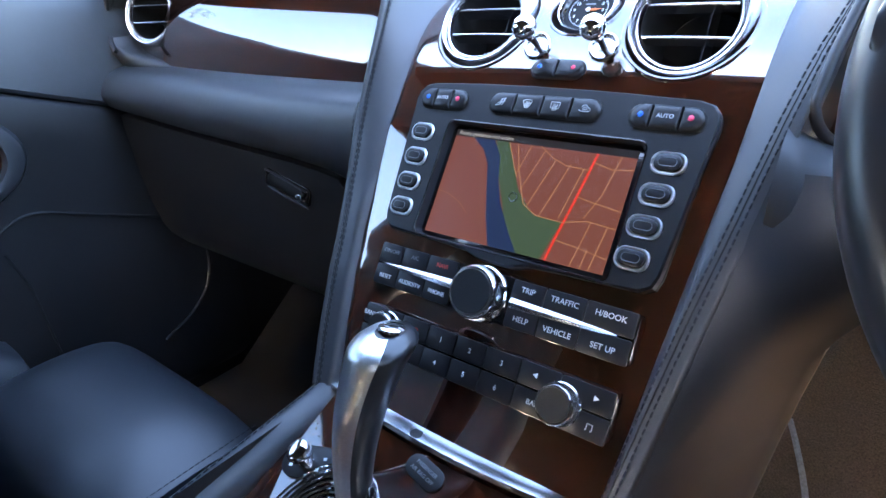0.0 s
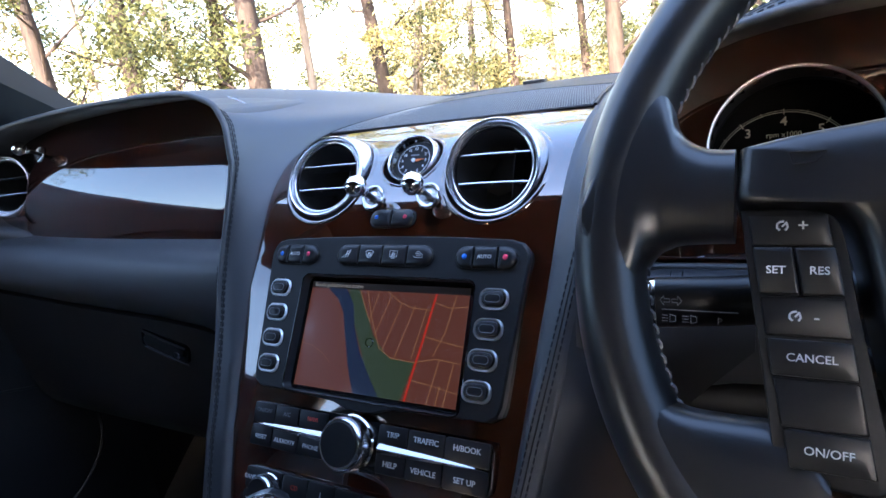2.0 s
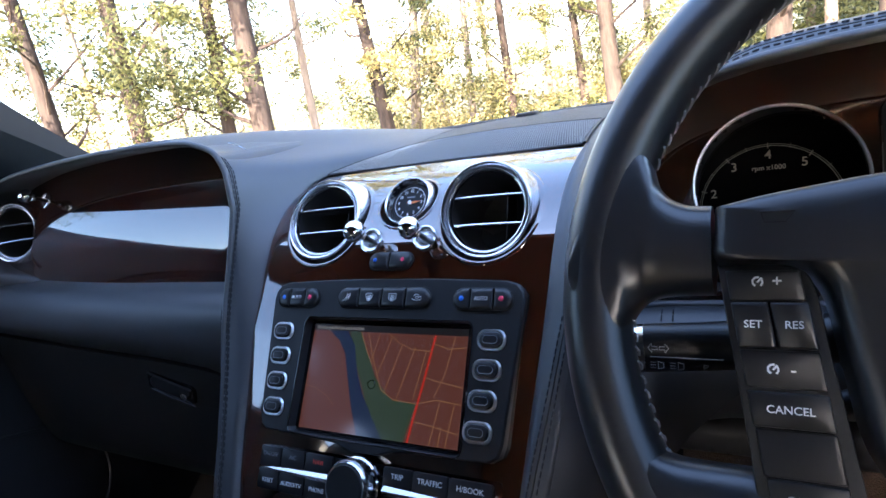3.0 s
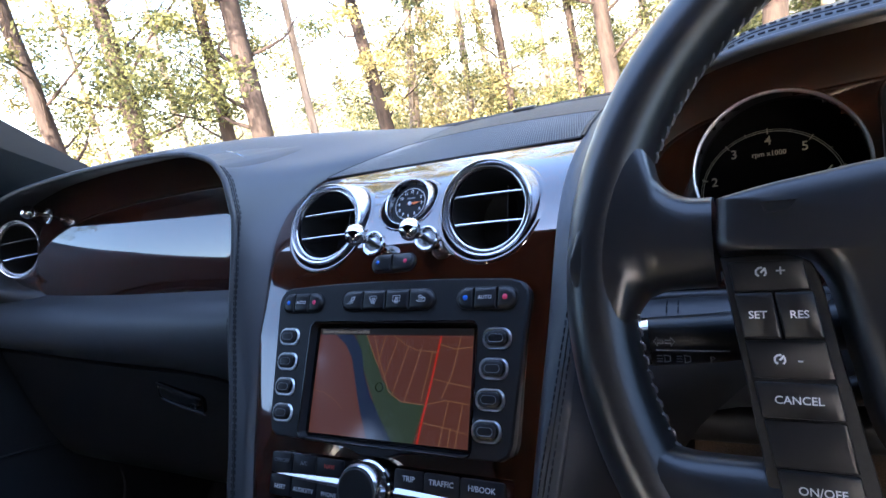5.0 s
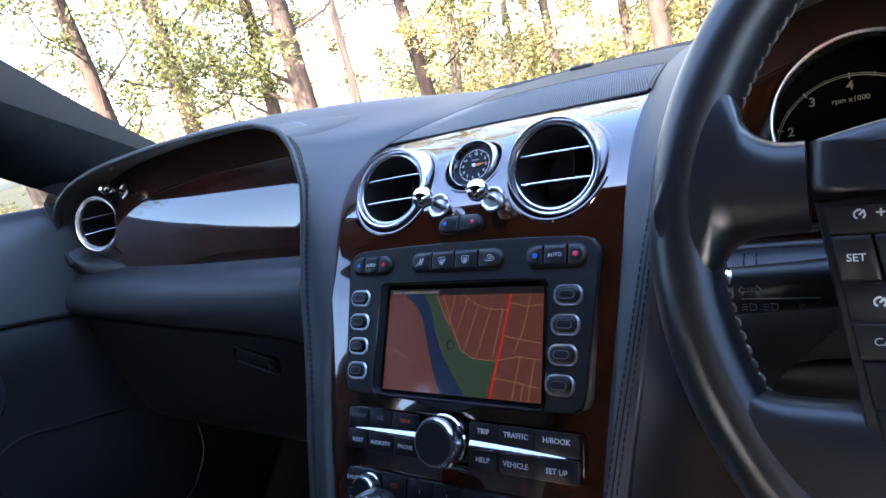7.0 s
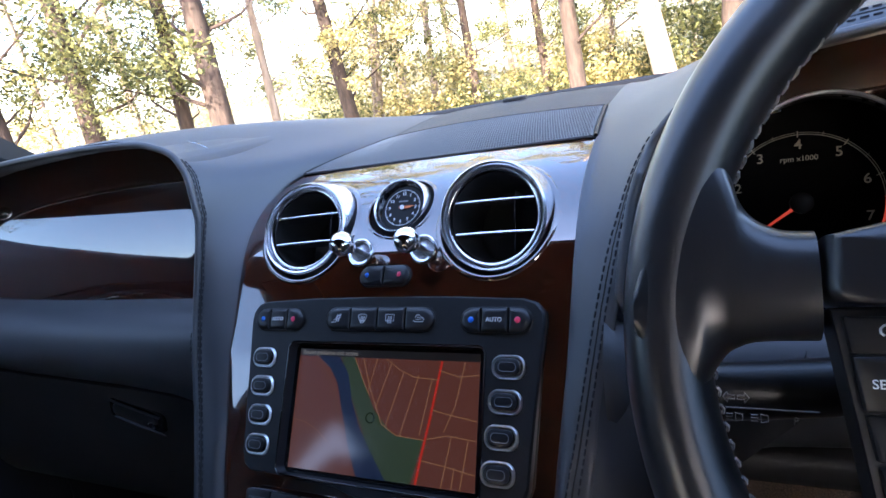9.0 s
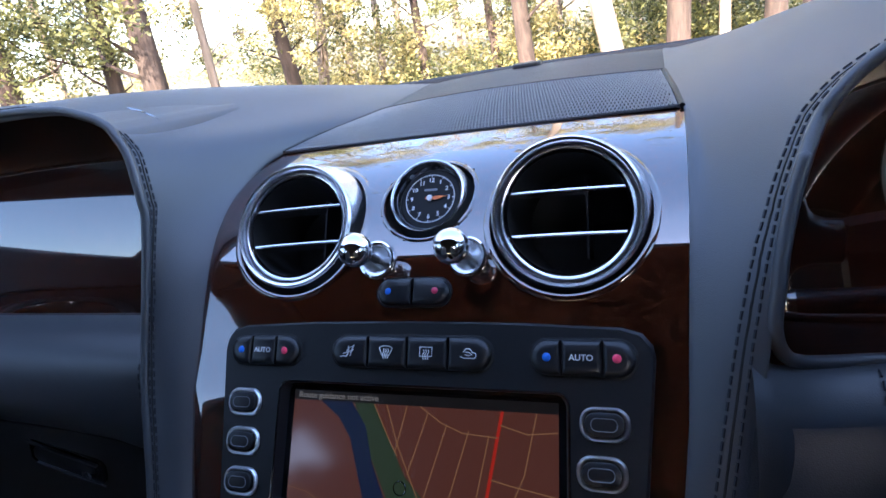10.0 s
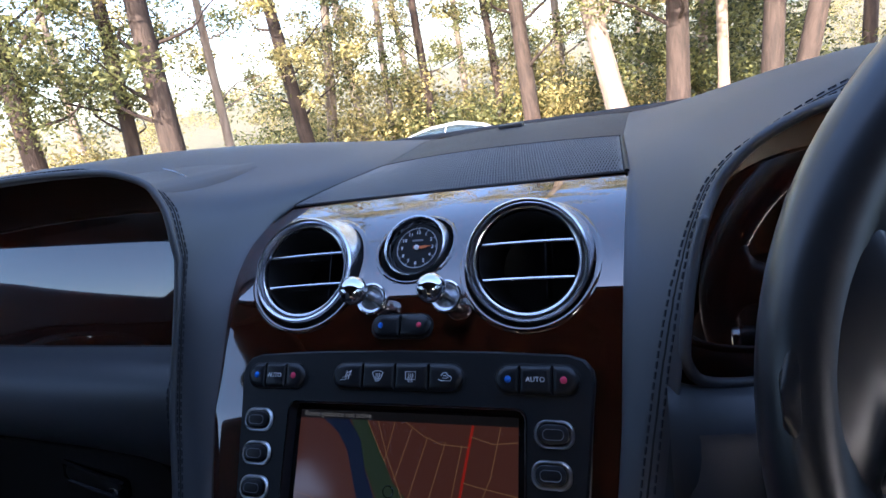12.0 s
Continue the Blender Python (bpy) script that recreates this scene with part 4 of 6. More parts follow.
icon_lines([[(-0.6, -0.6), (-0.6, 0.8), (0.7, 0.8), (0.7, -0.6)], [(-0.9, -0.7), (-0.6, -0.5)], [(0.4, -0.7), (0.7, -0.5)]], 0.0955, RY - 0.009, 0.0028, L, PRINT, radio, 0.0038, 0.0004)
rotary(-0.0795, RY + 0.002, 0.0125, 0.012, L, radio, "small chrome tuning knob")
rotary(0.0735, RY - 0.002, 0.0135, 0.013, L, radio, "small chrome tuning knob")
# ---- centre console, gear lever ----
console = thing("centre_console", "walnut-topped centre console between padded leather rails", "console", (0, -0.2, 0.4), kind="structure")


def deck_z(y):
    return 0.600 + 0.42 * max(y + 0.13, -0.12) + 0.05 * min(y + 0.25, 0)


bm = bmesh.new()
grid(bm, [[(x, y, deck_z(y) + 0.004 * math.cos(x / 0.14 * 1.3)) for y in np.linspace(-0.75, -0.095, 40)] for x in np.linspace(-0.118, 0.118, 16)])
part("deck_veneer", bm, WOOD, console, "glossy walnut deck")
bm = bmesh.new()
rows = []
for i in range(21):
    a = -0.13 + 0.26 * i / 20
    rows.append([(a, -0.118 + 0.012 * (a / 0.13) ** 2 + d, deck_z(-0.12) + h) for d, h in ((-0.014, 0.005), (-0.012, 0.0075), (-0.002, 0.0085), (0.006, 0.006))])
grid(bm, rows)
part("deck_strip", bm, SATIN, console, "polished trim strip at the foot of the fascia")
for s in (-1, 1):
    path = smooth_path([(s * 0.124, -0.070, 0.612), (s * 0.124, -0.098, 0.602), (s * 0.126, -0.125, 0.592), (s * 0.131, -0.16, 0.584), (s * 0.138, -0.22, 0.572), (s * 0.143, -0.32, 0.559), (s * 0.145, -0.52, 0.548), (s * 0.145, -0.74, 0.54)], 60)
    bm = bmesh.new()
    tube(bm, path, 0.0175, 16)
    part("padded_rail", bm, LEATHER, console, "padded leather rail")
    bm = bmesh.new()
    stitches(bm, [p + Vector((s * 0.006, 0, 0.0169)) for p in path], r=0.0006)
    part("stitching", bm, THREAD, console)
    bm = bmesh.new()
    grid(bm, [[(s * (0.128 + 0.05 * k), y, z) for y in np.linspace(-0.75, -0.07, 20)] for k, z in ((0, 0.60), (0.5, 0.5), (1, 0.35), (1.1, 0.2))])
    part("tunnel_side", bm, LEATHER_DARK, console, "dark tunnel side")

lever = thing("gear_lever", "chrome-fronted leather automatic gear lever", "gear lever", (-0.038, -0.177, 0.585))
spine = smooth_path([(-0.038, -0.176, 0.582), (-0.037, -0.171, 0.62), (-0.034, -0.162, 0.655), (-0.030, -0.148, 0.686), (-0.027, -0.136, 0.704)], 24)
def lever_skin(bm, a0, a1, grow):
    rings = []
    for i, p in enumerate(spine):
        t = i / 23
        w = (0.0112 + 0.0125 * t ** 1.2) * (1 if t < 0.86 else math.sqrt(max(1 - ((t - 0.86) / 0.15) ** 2, 0.02)))
        d = w * 1.15
        rings.append([p + Vector(((w + grow) * math.cos(q), (d + grow) * math.sin(q), 0)) for q in np.linspace(a0, a1, 20)])
    return rings
bm = bmesh.new()
r = lever_skin(bm, 0, 2 * math.pi * 19 / 20, 0)
stack(bm, r)
part("grip", bm, LEATHER_WHEEL, lever, "black leather grip")
bm = bmesh.new()
grid(bm, lever_skin(bm, math.radians(110), math.radians(308), 0.0012))
part("chrome_front", bm, BRIGHT, lever, "satin chrome inlay")
part("selector_button", lathe(bmesh.new(), [(0.0095, 0), (0.0095, 0.002), (0.008, 0.0032), (0.003, 0.0036)], 28, cap1=True), CHROME, lever, "chrome cap on top", m=pose(-0.027, -0.134, 0.7035, -15))
part("collar", lathe(bmesh.new(), [(0.019, 0), (0.018, 0.004), (0.0145, 0.010)], 28), CHROME, lever, "chrome collar", m=pose(-0.038, -0.177, deck_z(-0.177) + 0.003, 22.8))
bm = bmesh.new()
for k in range(7):
    tube(bm, [(-0.046 + (0.022 + 0.004 * k) * math.cos(q), -0.215 + (0.03 + 0.004 * k) * math.sin(q), deck_z(-0.215 + (0.03 + 0.004 * k) * math.sin(q)) + 0.0052) for q in np.linspace(0, 2 * math.pi, 40)[:-1]], 0.0012, 5, True)
part("gate_ribs", bm, CHROME, console, "ribbed chrome gate plate")

knob = thing("mirror_switch", "small chrome joystick on a black oval plate", "switch", (-0.089, -0.174, deck_z(-0.174) + 0.004))
KM = pose(-0.089, -0.174, deck_z(-0.174) + 0.0035, 22.8) @ pose(0, 0, 0, 0, 0, 20)
part("plate", rbox(bmesh.new(), 0.046, 0.026, 0.002, 0.013, 0.0006), PLASTIC, knob, "black oval plate", m=KM)
part("joystick", lathe(bmesh.new(), [(0.0075, 0.001), (0.0070, 0.006), (0.0058, 0.010), (0.0068, 0.012), (0.0090, 0.015), (0.0092, 0.0185), (0.0078, 0.021), (0.004, 0.0222)], 32, cap1=True), CHROME, knob, "chrome joystick", m=KM)
for x, y in ((-0.014, -0.004), (0.014, 0.003), (0.010, -0.006)):
    part("symbol", rbox(bmesh.new(), 0.003, 0.0024, 0.0002, 0.0004, 0.0001, x, y, 0.002), PRINT, knob, m=KM)
tell = thing("airbag_lamp", "unlit oval airbag warning lamp set in walnut", "warning lamp", (0.000, -0.142, deck_z(-0.142) + 0.004))
TM = pose(0.000, -0.142, deck_z(-0.142) + 0.0048, 22.8) @ pose(0, 0, 0, 0, 0, -12)
part("lens", rbox(bmesh.new(), 0.034, 0.017, 0.0016, 0.0084, 0.0005), PLASTIC, tell, "black oval lens", m=TM)
lettering("PASSENGER", 0.0040, TM, PRINT_DIM, tell, 0, 0.0026, 0.0017)
lettering("AIR BAG OFF", 0.0040, TM, PRINT_DIM, tell, 0, -0.0026, 0.0017)
button = thing("start_button", "small black push button on the deck strip", "button", (-0.02, -0.124, 0.606))
part("cap", lathe(bmesh.new(), [(0.0065, 0), (0.0062, 0.002), (0.004, 0.0026)], 24, cap1=True), PLASTIC, button, m=pose(-0.021, -0.1235, deck_z(-0.1235) + 0.0072))

# ---- glove box ----
glove = thing("glovebox", "closed black glovebox lid with a chrome-edged pull handle", "glovebox", (-0.45, 0.04, 0.56))
bm = bmesh.new()
rows = []
for a in np.linspace(0.222, 0.74, 22):
    up = lerp_list(a, [0.222, 0.235, 0.25, 0.32, 0.49, 0.74], [0.705, 0.727, 0.735, 0.741, 0.748, 0.763])
    rows.append([(-a, p.x, p.y) for p in smooth_path([(0.055, up - 0.001, 0), (0.030, up - 0.002, 0), (0.024, up - 0.008, 0), (0.028, up - 0.06, 0), (0.045, 0.58, 0), (0.08, 0.53, 0)], 16)])
grid(bm, rows)
part("lid", bm, LEATHER_DARK, glove, "dark leather-covered lid")
HM = pose(-0.334, 0.0275, 0.708, 84, 0, 0) @ Matrix.Rotation(radians(-12), 4, "Z") @ Matrix.Diagonal((1.28, 0.9, 1, 1))
part("handle_recess", rbox(bmesh.new(), 0.062, 0.026, 0.004, 0.006, 0.001, 0, 0, 0.002), GLOSS, glove, "dark recess", m=HM)
bm = bmesh.new()
tube(bm, [(-0.030, 0.010, 0.007), (0.0, 0.0115, 0.009), (0.028, 0.009, 0.007)], 0.0016, 6)
tube(bm, [(-0.026, -0.0125, 0.006), (0.0, -0.0135, 0.0065), (0.032, -0.0125, 0.006)], 0.0009, 6)
part("handle_edge", bm, DARK_CHROME, glove, "thin dark chrome handle edges", m=HM)
part("handle", rbox(bmesh.new(), 0.050, 0.016, 0.004, 0.006, 0.0015, 0, 0.001, 0.005), PLASTIC, glove, "black pull handle", m=HM)
part("lock", lathe(bmesh.new(), [(0.0042, 0.006), (0.0042, 0.010), (0.003, 0.0106)], 20, cap1=True), CHROME, glove, "chrome lock", m=HM @ Matrix.Translation((0.021, -0.002, 0)))
under = thing("footwell", "dark carpeted passenger footwell", "footwell", (-0.45, 0.3, 0.25), kind="structure")
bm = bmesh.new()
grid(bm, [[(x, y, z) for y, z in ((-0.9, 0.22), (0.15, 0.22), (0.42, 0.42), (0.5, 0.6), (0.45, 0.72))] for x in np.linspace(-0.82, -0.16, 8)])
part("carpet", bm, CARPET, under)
bm = bmesh.new()
grid(bm, [[(x, y, z) for y, z in ((-0.9, 0.22), (0.15, 0.22), (0.42, 0.42), (0.5, 0.6), (0.45, 0.72))] for x in np.linspace(0.16, 0.72, 8)])
part("driver_carpet", bm, CARPET_TAN, under, "tan driver's carpet")
bm = bmesh.new()
tube(bm, smooth_path([(0.181, 0.36, 0.383), (0.196, 0.335, 0.364), (0.214, 0.30, 0.338), (0.232, 0.25, 0.301), (0.240, 0.19, 0.257)], 24), 0.004, 6)
part("mat_piping", bm, THREAD_PALE, under, "pale mat piping")
# knee panel on the driver's side
knee = thing("knee_panel", "dark leather knee panel under the instruments", "panel", (0.45, 0.02, 0.6), kind="structure")
bm = bmesh.new()
grid(bm, [[(a, p.x, p.y) for p in smooth_path([(0.05, 0.735, 0), (0.026, 0.733, 0), (0.021, 0.722, 0), (0.03, 0.706, 0), (0.08, 0.690, 0), (0.20, 0.675, 0)], 16)] for a in np.linspace(0.19, 0.72, 16)])
part("panel", bm, LEATHER_DARK, knee)
bm = bmesh.new()
rows = []
for z in np.linspace(0.40, 0.806, 40):
    x0, y0 = band_x(z, 1) - 0.003, band_y(z, 0.94, 1)
    y1 = lerp_list(z, [0.40, 0.55, 0.62, 0.70, 0.74, 0.78, 0.80, 0.808], [0.12, 0.05, 0.024, 0.014, 0.008, 0.0035, 0.006, 0.012]) - 0.001
    x1 = lerp_list(z, [0.40, 0.555, 0.643, 0.695, 0.735, 0.775], [0.163, 0.184, 0.196, 0.205, 0.228, 0.262])
    y1 = min(y1, 0.03)
    row = []
    for k in np.linspace(0, 1, 14):
        e = k * k * (3 - 2 * k)
        row.append((x0 + (x1 - x0) * k, y0 + (y1 - y0) * (0.55 * e + 0.45 * k), z))
    rows.append(row + [(x1 + 0.002, y1 + 0.012, z), (x1, y1 + 0.05, z), (x1 - 0.012, y1 + 0.28, z)])
grid(bm, rows)
part("console_flank", bm, LEATHER_FLANK, knee, "charcoal leather console flank")

# ---- instruments ----
cluster = thing("instrument_cluster", "round black rev counter in a chrome ring set in walnut", "instrument cluster", (0.29, 0.12, 0.88))
part("ring", lathe(bmesh.new(), [(0.0535, -0.006), (0.0535, 0.0014), (0.0528, 0.0024), (0.0518, 0.0020), (0.0512, 0.0)], 80), BRIGHT, cluster, "thin chrome ring", m=RING)
bm = bmesh.new()
circle = [(math.cos(q), math.sin(q)) for q in np.linspace(0, 2 * math.pi, 73)[:-1]]
stack(bm, [[RING @ Vector((0.0513 * c, 0.0513 * w, 0.0002)) for c, w in circle], [RING @ Vector((0.0510 * c, 0.0510 * w, -0.004)) for c, w in circle], [TA @ Vector((0.0552 * c, 0.0552 * w, -0.003)) for c, w in circle]], False, False)
part("tunnel", bm, PLASTIC, cluster, "black tunnel down to the dial")
part("dial", lathe(bmesh.new(), [(0.0550, -0.003), (0.0548, -0.0085), (0.0002, -0.0087)], 60), principled("dial black", (0.0015, 0.0015, 0.0018), 0.35, 0, 0, 0.06)[0], cluster, "black dial", m=TA)
TD = TA @ Matrix.Translation((-0.0100, -0.0080, -0.006))
bm = bmesh.new()
def dial_at(value, r):
    a = math.radians(90 + 35.5 * (4 - value))
    return (r * math.cos(a), r * math.sin(a), -0.0016)
tube(bm, [dial_at(v, 0.0425) for v in np.linspace(0, 6.5, 60)], 0.0003, 4)
tube(bm, [dial_at(v, 0.0437) for v in np.linspace(0, 6.5, 60)], 0.0002, 4)
for k in range(0, 14):
    tube(bm, [dial_at(k / 2, 0.0408 if k % 2 == 0 else 0.0420), dial_at(k / 2, 0.0448)], 0.0004 if k % 2 == 0 else 0.00025, 4)
CREAM = speckled("cream print", (0.70, 0.62, 0.45), 0.5, 0.05, 900, 0, 0, 0)
part("scale", bm, CREAM, cluster, m=TD)
bm = bmesh.new()
tube(bm, [dial_at(v, 0.0431) for v in np.linspace(6.5, 8, 20)], 0.0009, 4)
NEEDLE_LIT = glow("lit red needle", (1.0, 0.10, 0.05), 0.7)
part("red_sector", bm, NEEDLE_LIT, cluster, m=TD)
for v in range(0, 9):
    p = dial_at(v, 0.0362)
    lettering(str(v), 0.0085, TD, CREAM, cluster, p[0], p[1], -0.0017, name="numeral")
lettering("rpm x1000", 0.0046, TD, CREAM, cluster, 0.0, 0.0275, -0.0017)
bm = poly_prism(bmesh.new(), [(0, -0.0011), (0.034, -0.0005), (0.034, 0.0005), (0, 0.0011)], 0.0006, 0.0001)
part("needle", bm, NEEDLE_LIT, cluster, "lit red needle", m=TD @ Matrix.Translation((0, 0, 0.0)) @ Matrix.Rotation(radians(215), 4, "Z"))
part("needle_cap", lathe(bmesh.new(), [(0.0065, -0.002), (0.0065, 0.002), (0.005, 0.0032)], 28, cap1=True), PLASTIC, cluster, "black needle cap", m=TD)
gauge = thing("side_gauge", "black instrument panel beside the rev counter", "gauge", (0.40, 0.12, 0.88))
part("panel", rbox(bmesh.new(), 0.09, 0.075, 0.004, 0.008, 0.002), VOID, gauge, m=RING @ Matrix.Translation((0.1040, 0.010, -0.001)))
bm = bmesh.new()
tube(bm, [(0.1040 + x, 0.010 + y, 0.002) for x, y in rr_outline(0.09, 0.075, 0.008)], 0.0012, 6, True)
part("frame", bm, CHROME, gauge, "chrome frame", m=RING)

# ---- steering wheel ----
WM = plane_frame(0.3803, -0.091, 0.8759, 29.3)
RIM, GRIP = 0.1755, 0.0160
wheel = thing("steering_wheel", "black leather multi-function steering wheel with worn shiny rim", "steering wheel", (0.3803, -0.091, 0.8759))


def rim_pt(a, q, grow=0.0):
    r = GRIP + grow
    return ((RIM + r * math.cos(q)) * math.cos(a), (RIM + r * math.cos(q)) * math.sin(a), 1.06 * r * math.sin(q))


bm = bmesh.new()
stack(bm, [[rim_pt(2 * math.pi * i / 140, q, 0.0005 * math.cos(6 * math.pi * i / 140)) for q in np.linspace(0, 2 * math.pi, 25)[:-1]] for i in range(141)], False, False)
bmesh.ops.remove_doubles(bm, verts=bm.verts, dist=1e-6)
part("rim", bm, LEATHER_WHEEL, wheel, "worn black leather rim", m=WM)
bm = bmesh.new()
for i in range(160):
    a = 2 * math.pi * i / 160
    tube(bm, [rim_pt(a, radians(172), 0.0002), rim_pt(a + 0.010, radians(179), 0.0007), rim_pt(a + 0.022, radians(188), 0.0002)], 0.00062, 5)
part("stitching", bm, THREAD_PALE, wheel, "pale stitching round the inside of the rim", m=WM)


def slab(points, levels, name, material, label=""):
    """A padded body over an outline in the wheel's plane; levels give height and the share by which it is drawn in."""
    P = [p.to_2d() for p in smooth_path([(*p, 0) for p in (*points, points[0])], len(points) * 6)[:-1]]
    c = sum(P, Vector((0, 0))) / len(P)
    bm = bmesh.new()
    stack(bm, [[(p.x + (c.x - p.x) * k, p.y + (c.y - p.y) * k, z) for p in P] for z, k in levels])
    return part(name, bm, material, wheel, label, m=WM)


def spoke(s, edge, name, label):
    """edge: distance from the wheel's middle, upper edge, lower edge."""
    n = len(edge)
    P = smooth_path(edge, n * 4)
    bm = bmesh.new()
    rings = []
    for p in P:
        c, h = (p.y + p.z) / 2, (p.y - p.z) / 2
        row = []
        for q in np.linspace(0, 2 * math.pi, 49)[:-1]:
            cq, sq = math.cos(q), math.sin(q)
            row.append((s * p.x, c + h * math.copysign(abs(cq) ** 0.75, cq), 0.0156 * math.copysign(abs(sq) ** 0.8, sq)))
        rings.append(row)
    stack(bm, rings)
    part(name, bm, LEATHER_WHEEL, wheel, label, m=WM)


for s in (-1, 1):
    spoke(s, [(0.1252, 0.0370, -0.0015), (0.1310, 0.0374, -0.0016), (0.1364, 0.0385, -0.0018), (0.1430, 0.0425, -0.0022), (0.1475, 0.0490, -0.0030), (0.1500, 0.0590, -0.0042), (0.1540, 0.0720, -0.0065), (0.1590, 0.0780, -0.0140), (0.1630, 0.0780, -0.0260), (0.1680, 0.0720, -0.0330), (0.1740, 0.0600, -0.0330), (0.1800, 0.0430, -0.0220), (0.1850, 0.0180, -0.0020)], "spoke", "leather spoke")
    spoke(s, [(0.0940, -0.0860, -0.1040), (0.1000, -0.0740, -0.1180), (0.1100, -0.0702, -0.1290), (0.1270, -0.0699, -0.1270), (0.1412, -0.0690, -0.1140), (0.1505, -0.0646, -0.1010), (0.1570, -0.0560, -0.0900), (0.1610, -0.0440, -0.0820), (0.1680, -0.0320, -0.0690), (0.1760, -0.0300, -0.0500)], "lower_spoke", "leather lower spoke")
hub = slab([(-0.1236, 0.0335), (-0.1072, 0.0370), (-0.0874, 0.0400), (-0.066, 0.0428), (-0.03, 0.0452), (0.0, 0.0458), (0.03, 0.0452), (0.066, 0.0428), (0.0874, 0.0400), (0.1072, 0.0370), (0.1236, 0.0335), (0.1240, 0.0260), (0.1236, 0.0118), (0.1080, 0.0108), (0.0930, 0.0095), (0.0850, -0.002), (0.0800, -0.03), (0.0720, -0.064), (0.050, -0.084), (0.0, -0.092), (-0.050, -0.084), (-0.0720, -0.064), (-0.0800, -0.03), (-0.0850, -0.002), (-0.0930, 0.0095), (-0.1080, 0.0108), (-0.1236, 0.0118), (-0.1240, 0.0260)],
           ((-0.016, 0.0), (0.010, 0.0), (0.0145, 0.006), (0.0175, 0.018), (0.0195, 0.040), (0.0210, 0.09), (0.0225, 0.25), (0.0230, 0.6)), "airbag_cover", LEATHER_WHEEL, "smooth black airbag cover")
for s in (-1, 1):
    slab([(s * 0.1234, 0.0095), (s * 0.1080, 0.0098), (s * 0.0950, 0.0080), (s * 0.0895, 0.0), (s * 0.0850, -0.028), (s * 0.0800, -0.058), (s * 0.0770, -0.088), (s * 0.0950, -0.0905), (s * 0.1090, -0.090), (s * 0.1135, -0.063), (s * 0.1180, -0.030)], ((-0.012, 0.0), (0.0105, 0.0), (0.0118, 0.01), (0.0125, 0.03)), "switch_pod", PLASTIC, "black switch pod")
FACE = 0.0125


def wheel_key(y1, y0, f0, f1, words, size=0.0041, rise=0.0025):
    """A key on the left pod between two heights and two shares of the pod's width."""
    def at(f, y):
        return (-0.1203 + 0.0268 * f + (0.0057 - y) * 0.14, y)
    cx, cy = at((f0 + f1) / 2, (y0 + y1) / 2)
    base = [at(f0, y0), at(f1, y0), at(f1, y1), at(f0, y1)]
    P = []
    for i, c in enumerate(base):
        a, b = base[i - 1], base[(i + 1) % 4]
        for k in (0.10, 0.03):
            P.append((c[0] + (a[0] - c[0]) * k, c[1] + (a[1] - c[1]) * k))
        P.append((c[0] + (b[0] - c[0]) * 0.03, c[1] + (b[1] - c[1]) * 0.03))
    bm = bmesh.new()
    def level(k, z):
        return [(px + (cx - px) * k, py + (cy - py) * k, z) for px, py in P]
    stack(bm, [level(0, FACE - 0.002), level(0, FACE + rise * 0.5), level(0.035, FACE + rise * 0.9), level(0.09, FACE + rise)])
    k = part("switch", bm, KEYCAP, wheel, m=WM)
    if words:
        lettering(words, size, WM, PRINT, k, cx, cy, FACE + rise + 0.0002)
    return k


CRUISE = [[(-0.5, -0.7), (-0.9, -0.3), (-0.9, 0.3), (-0.5, 0.7), (0.1, 0.8)], [(0.5, 0.4), (0.6, -0.2), (0.3, -0.7)], [(-0.2, -0.1), (0.5, 0.7)]]
k = wheel_key(0.0066, -0.0052, 0.0, 0.97, "")
icon_lines(CRUISE, -0.1085, 0.0020, 0.0023, WM, PRINT, k, FACE + 0.0027, 0.0005)
lettering("+", 0.0062, WM, PRINT, k, -0.1022, 0.0020, FACE + 0.0027)
wheel_key(-0.0060, -0.0235, 0.0, 0.485, "SET", rise=0.0032)
wheel_key(-0.0060, -0.0235, 0.515, 1.0, "RES", rise=0.0032)
k = wheel_key(-0.0243, -0.0385, 0.0, 1.0, "", rise=0.0018)
icon_lines(CRUISE, -0.1043, -0.0315, 0.0023, WM, PRINT, k, FACE + 0.0020, 0.0005)
lettering("-", 0.0062, WM, PRINT, k, -0.0980, -0.0315, FACE + 0.0020)
wheel_key(-0.0398, -0.0530, 0.0, 1.0, "CANCEL")
wheel_key(-0.0536, -0.0708, 0.02, 1.0, "", rise=0.0015)
wheel_key(-0.0714, -0.0848, 0.04, 1.0, "ON/OFF")
icon_lines([[(-1, 0.3), (-0.8, -0.4), (0.4, -0.4), (1, 0.3), (-1, 0.3)]], -0.1010, 0.0265, 0.0058, WM, VOID, hub, 0.0222, 0.00045)

# stalk behind the wheel
stalk = thing("indicator_stalk", "black indicator stalk with chrome end cap and lamp symbols", "stalk", (0.26, -0.06, 0.84))
SM = pose(0.213, -0.068, 0.835, 0, 90, 8)
bm = bmesh.new()
rings = []
for i in range(16):
    t = i / 15
    w, h = 0.0115 + 0.002 * t, 0.0125 - 0.002 * t
    rings.append([(h * math.cos(q) - 0.006 * t * t, w * math.sin(q), 0.006 + 0.105 * t) for q in np.linspace(0, 2 * math.pi, 21)[:-1]])
stack(bm, rings)
part("arm", bm, KEYCAP, stalk, "matt black arm", m=SM)
part("end_cap", lathe(bmesh.new(), [(0.009, -0.001), (0.0118, 0.0005), (0.0122, 0.006)], 28, cap0=True), CHROME, stalk, "chrome end cap", m=SM)
SF = plane_frame(0.240, -0.0822, 0.839, 8)
bm = bmesh.new()
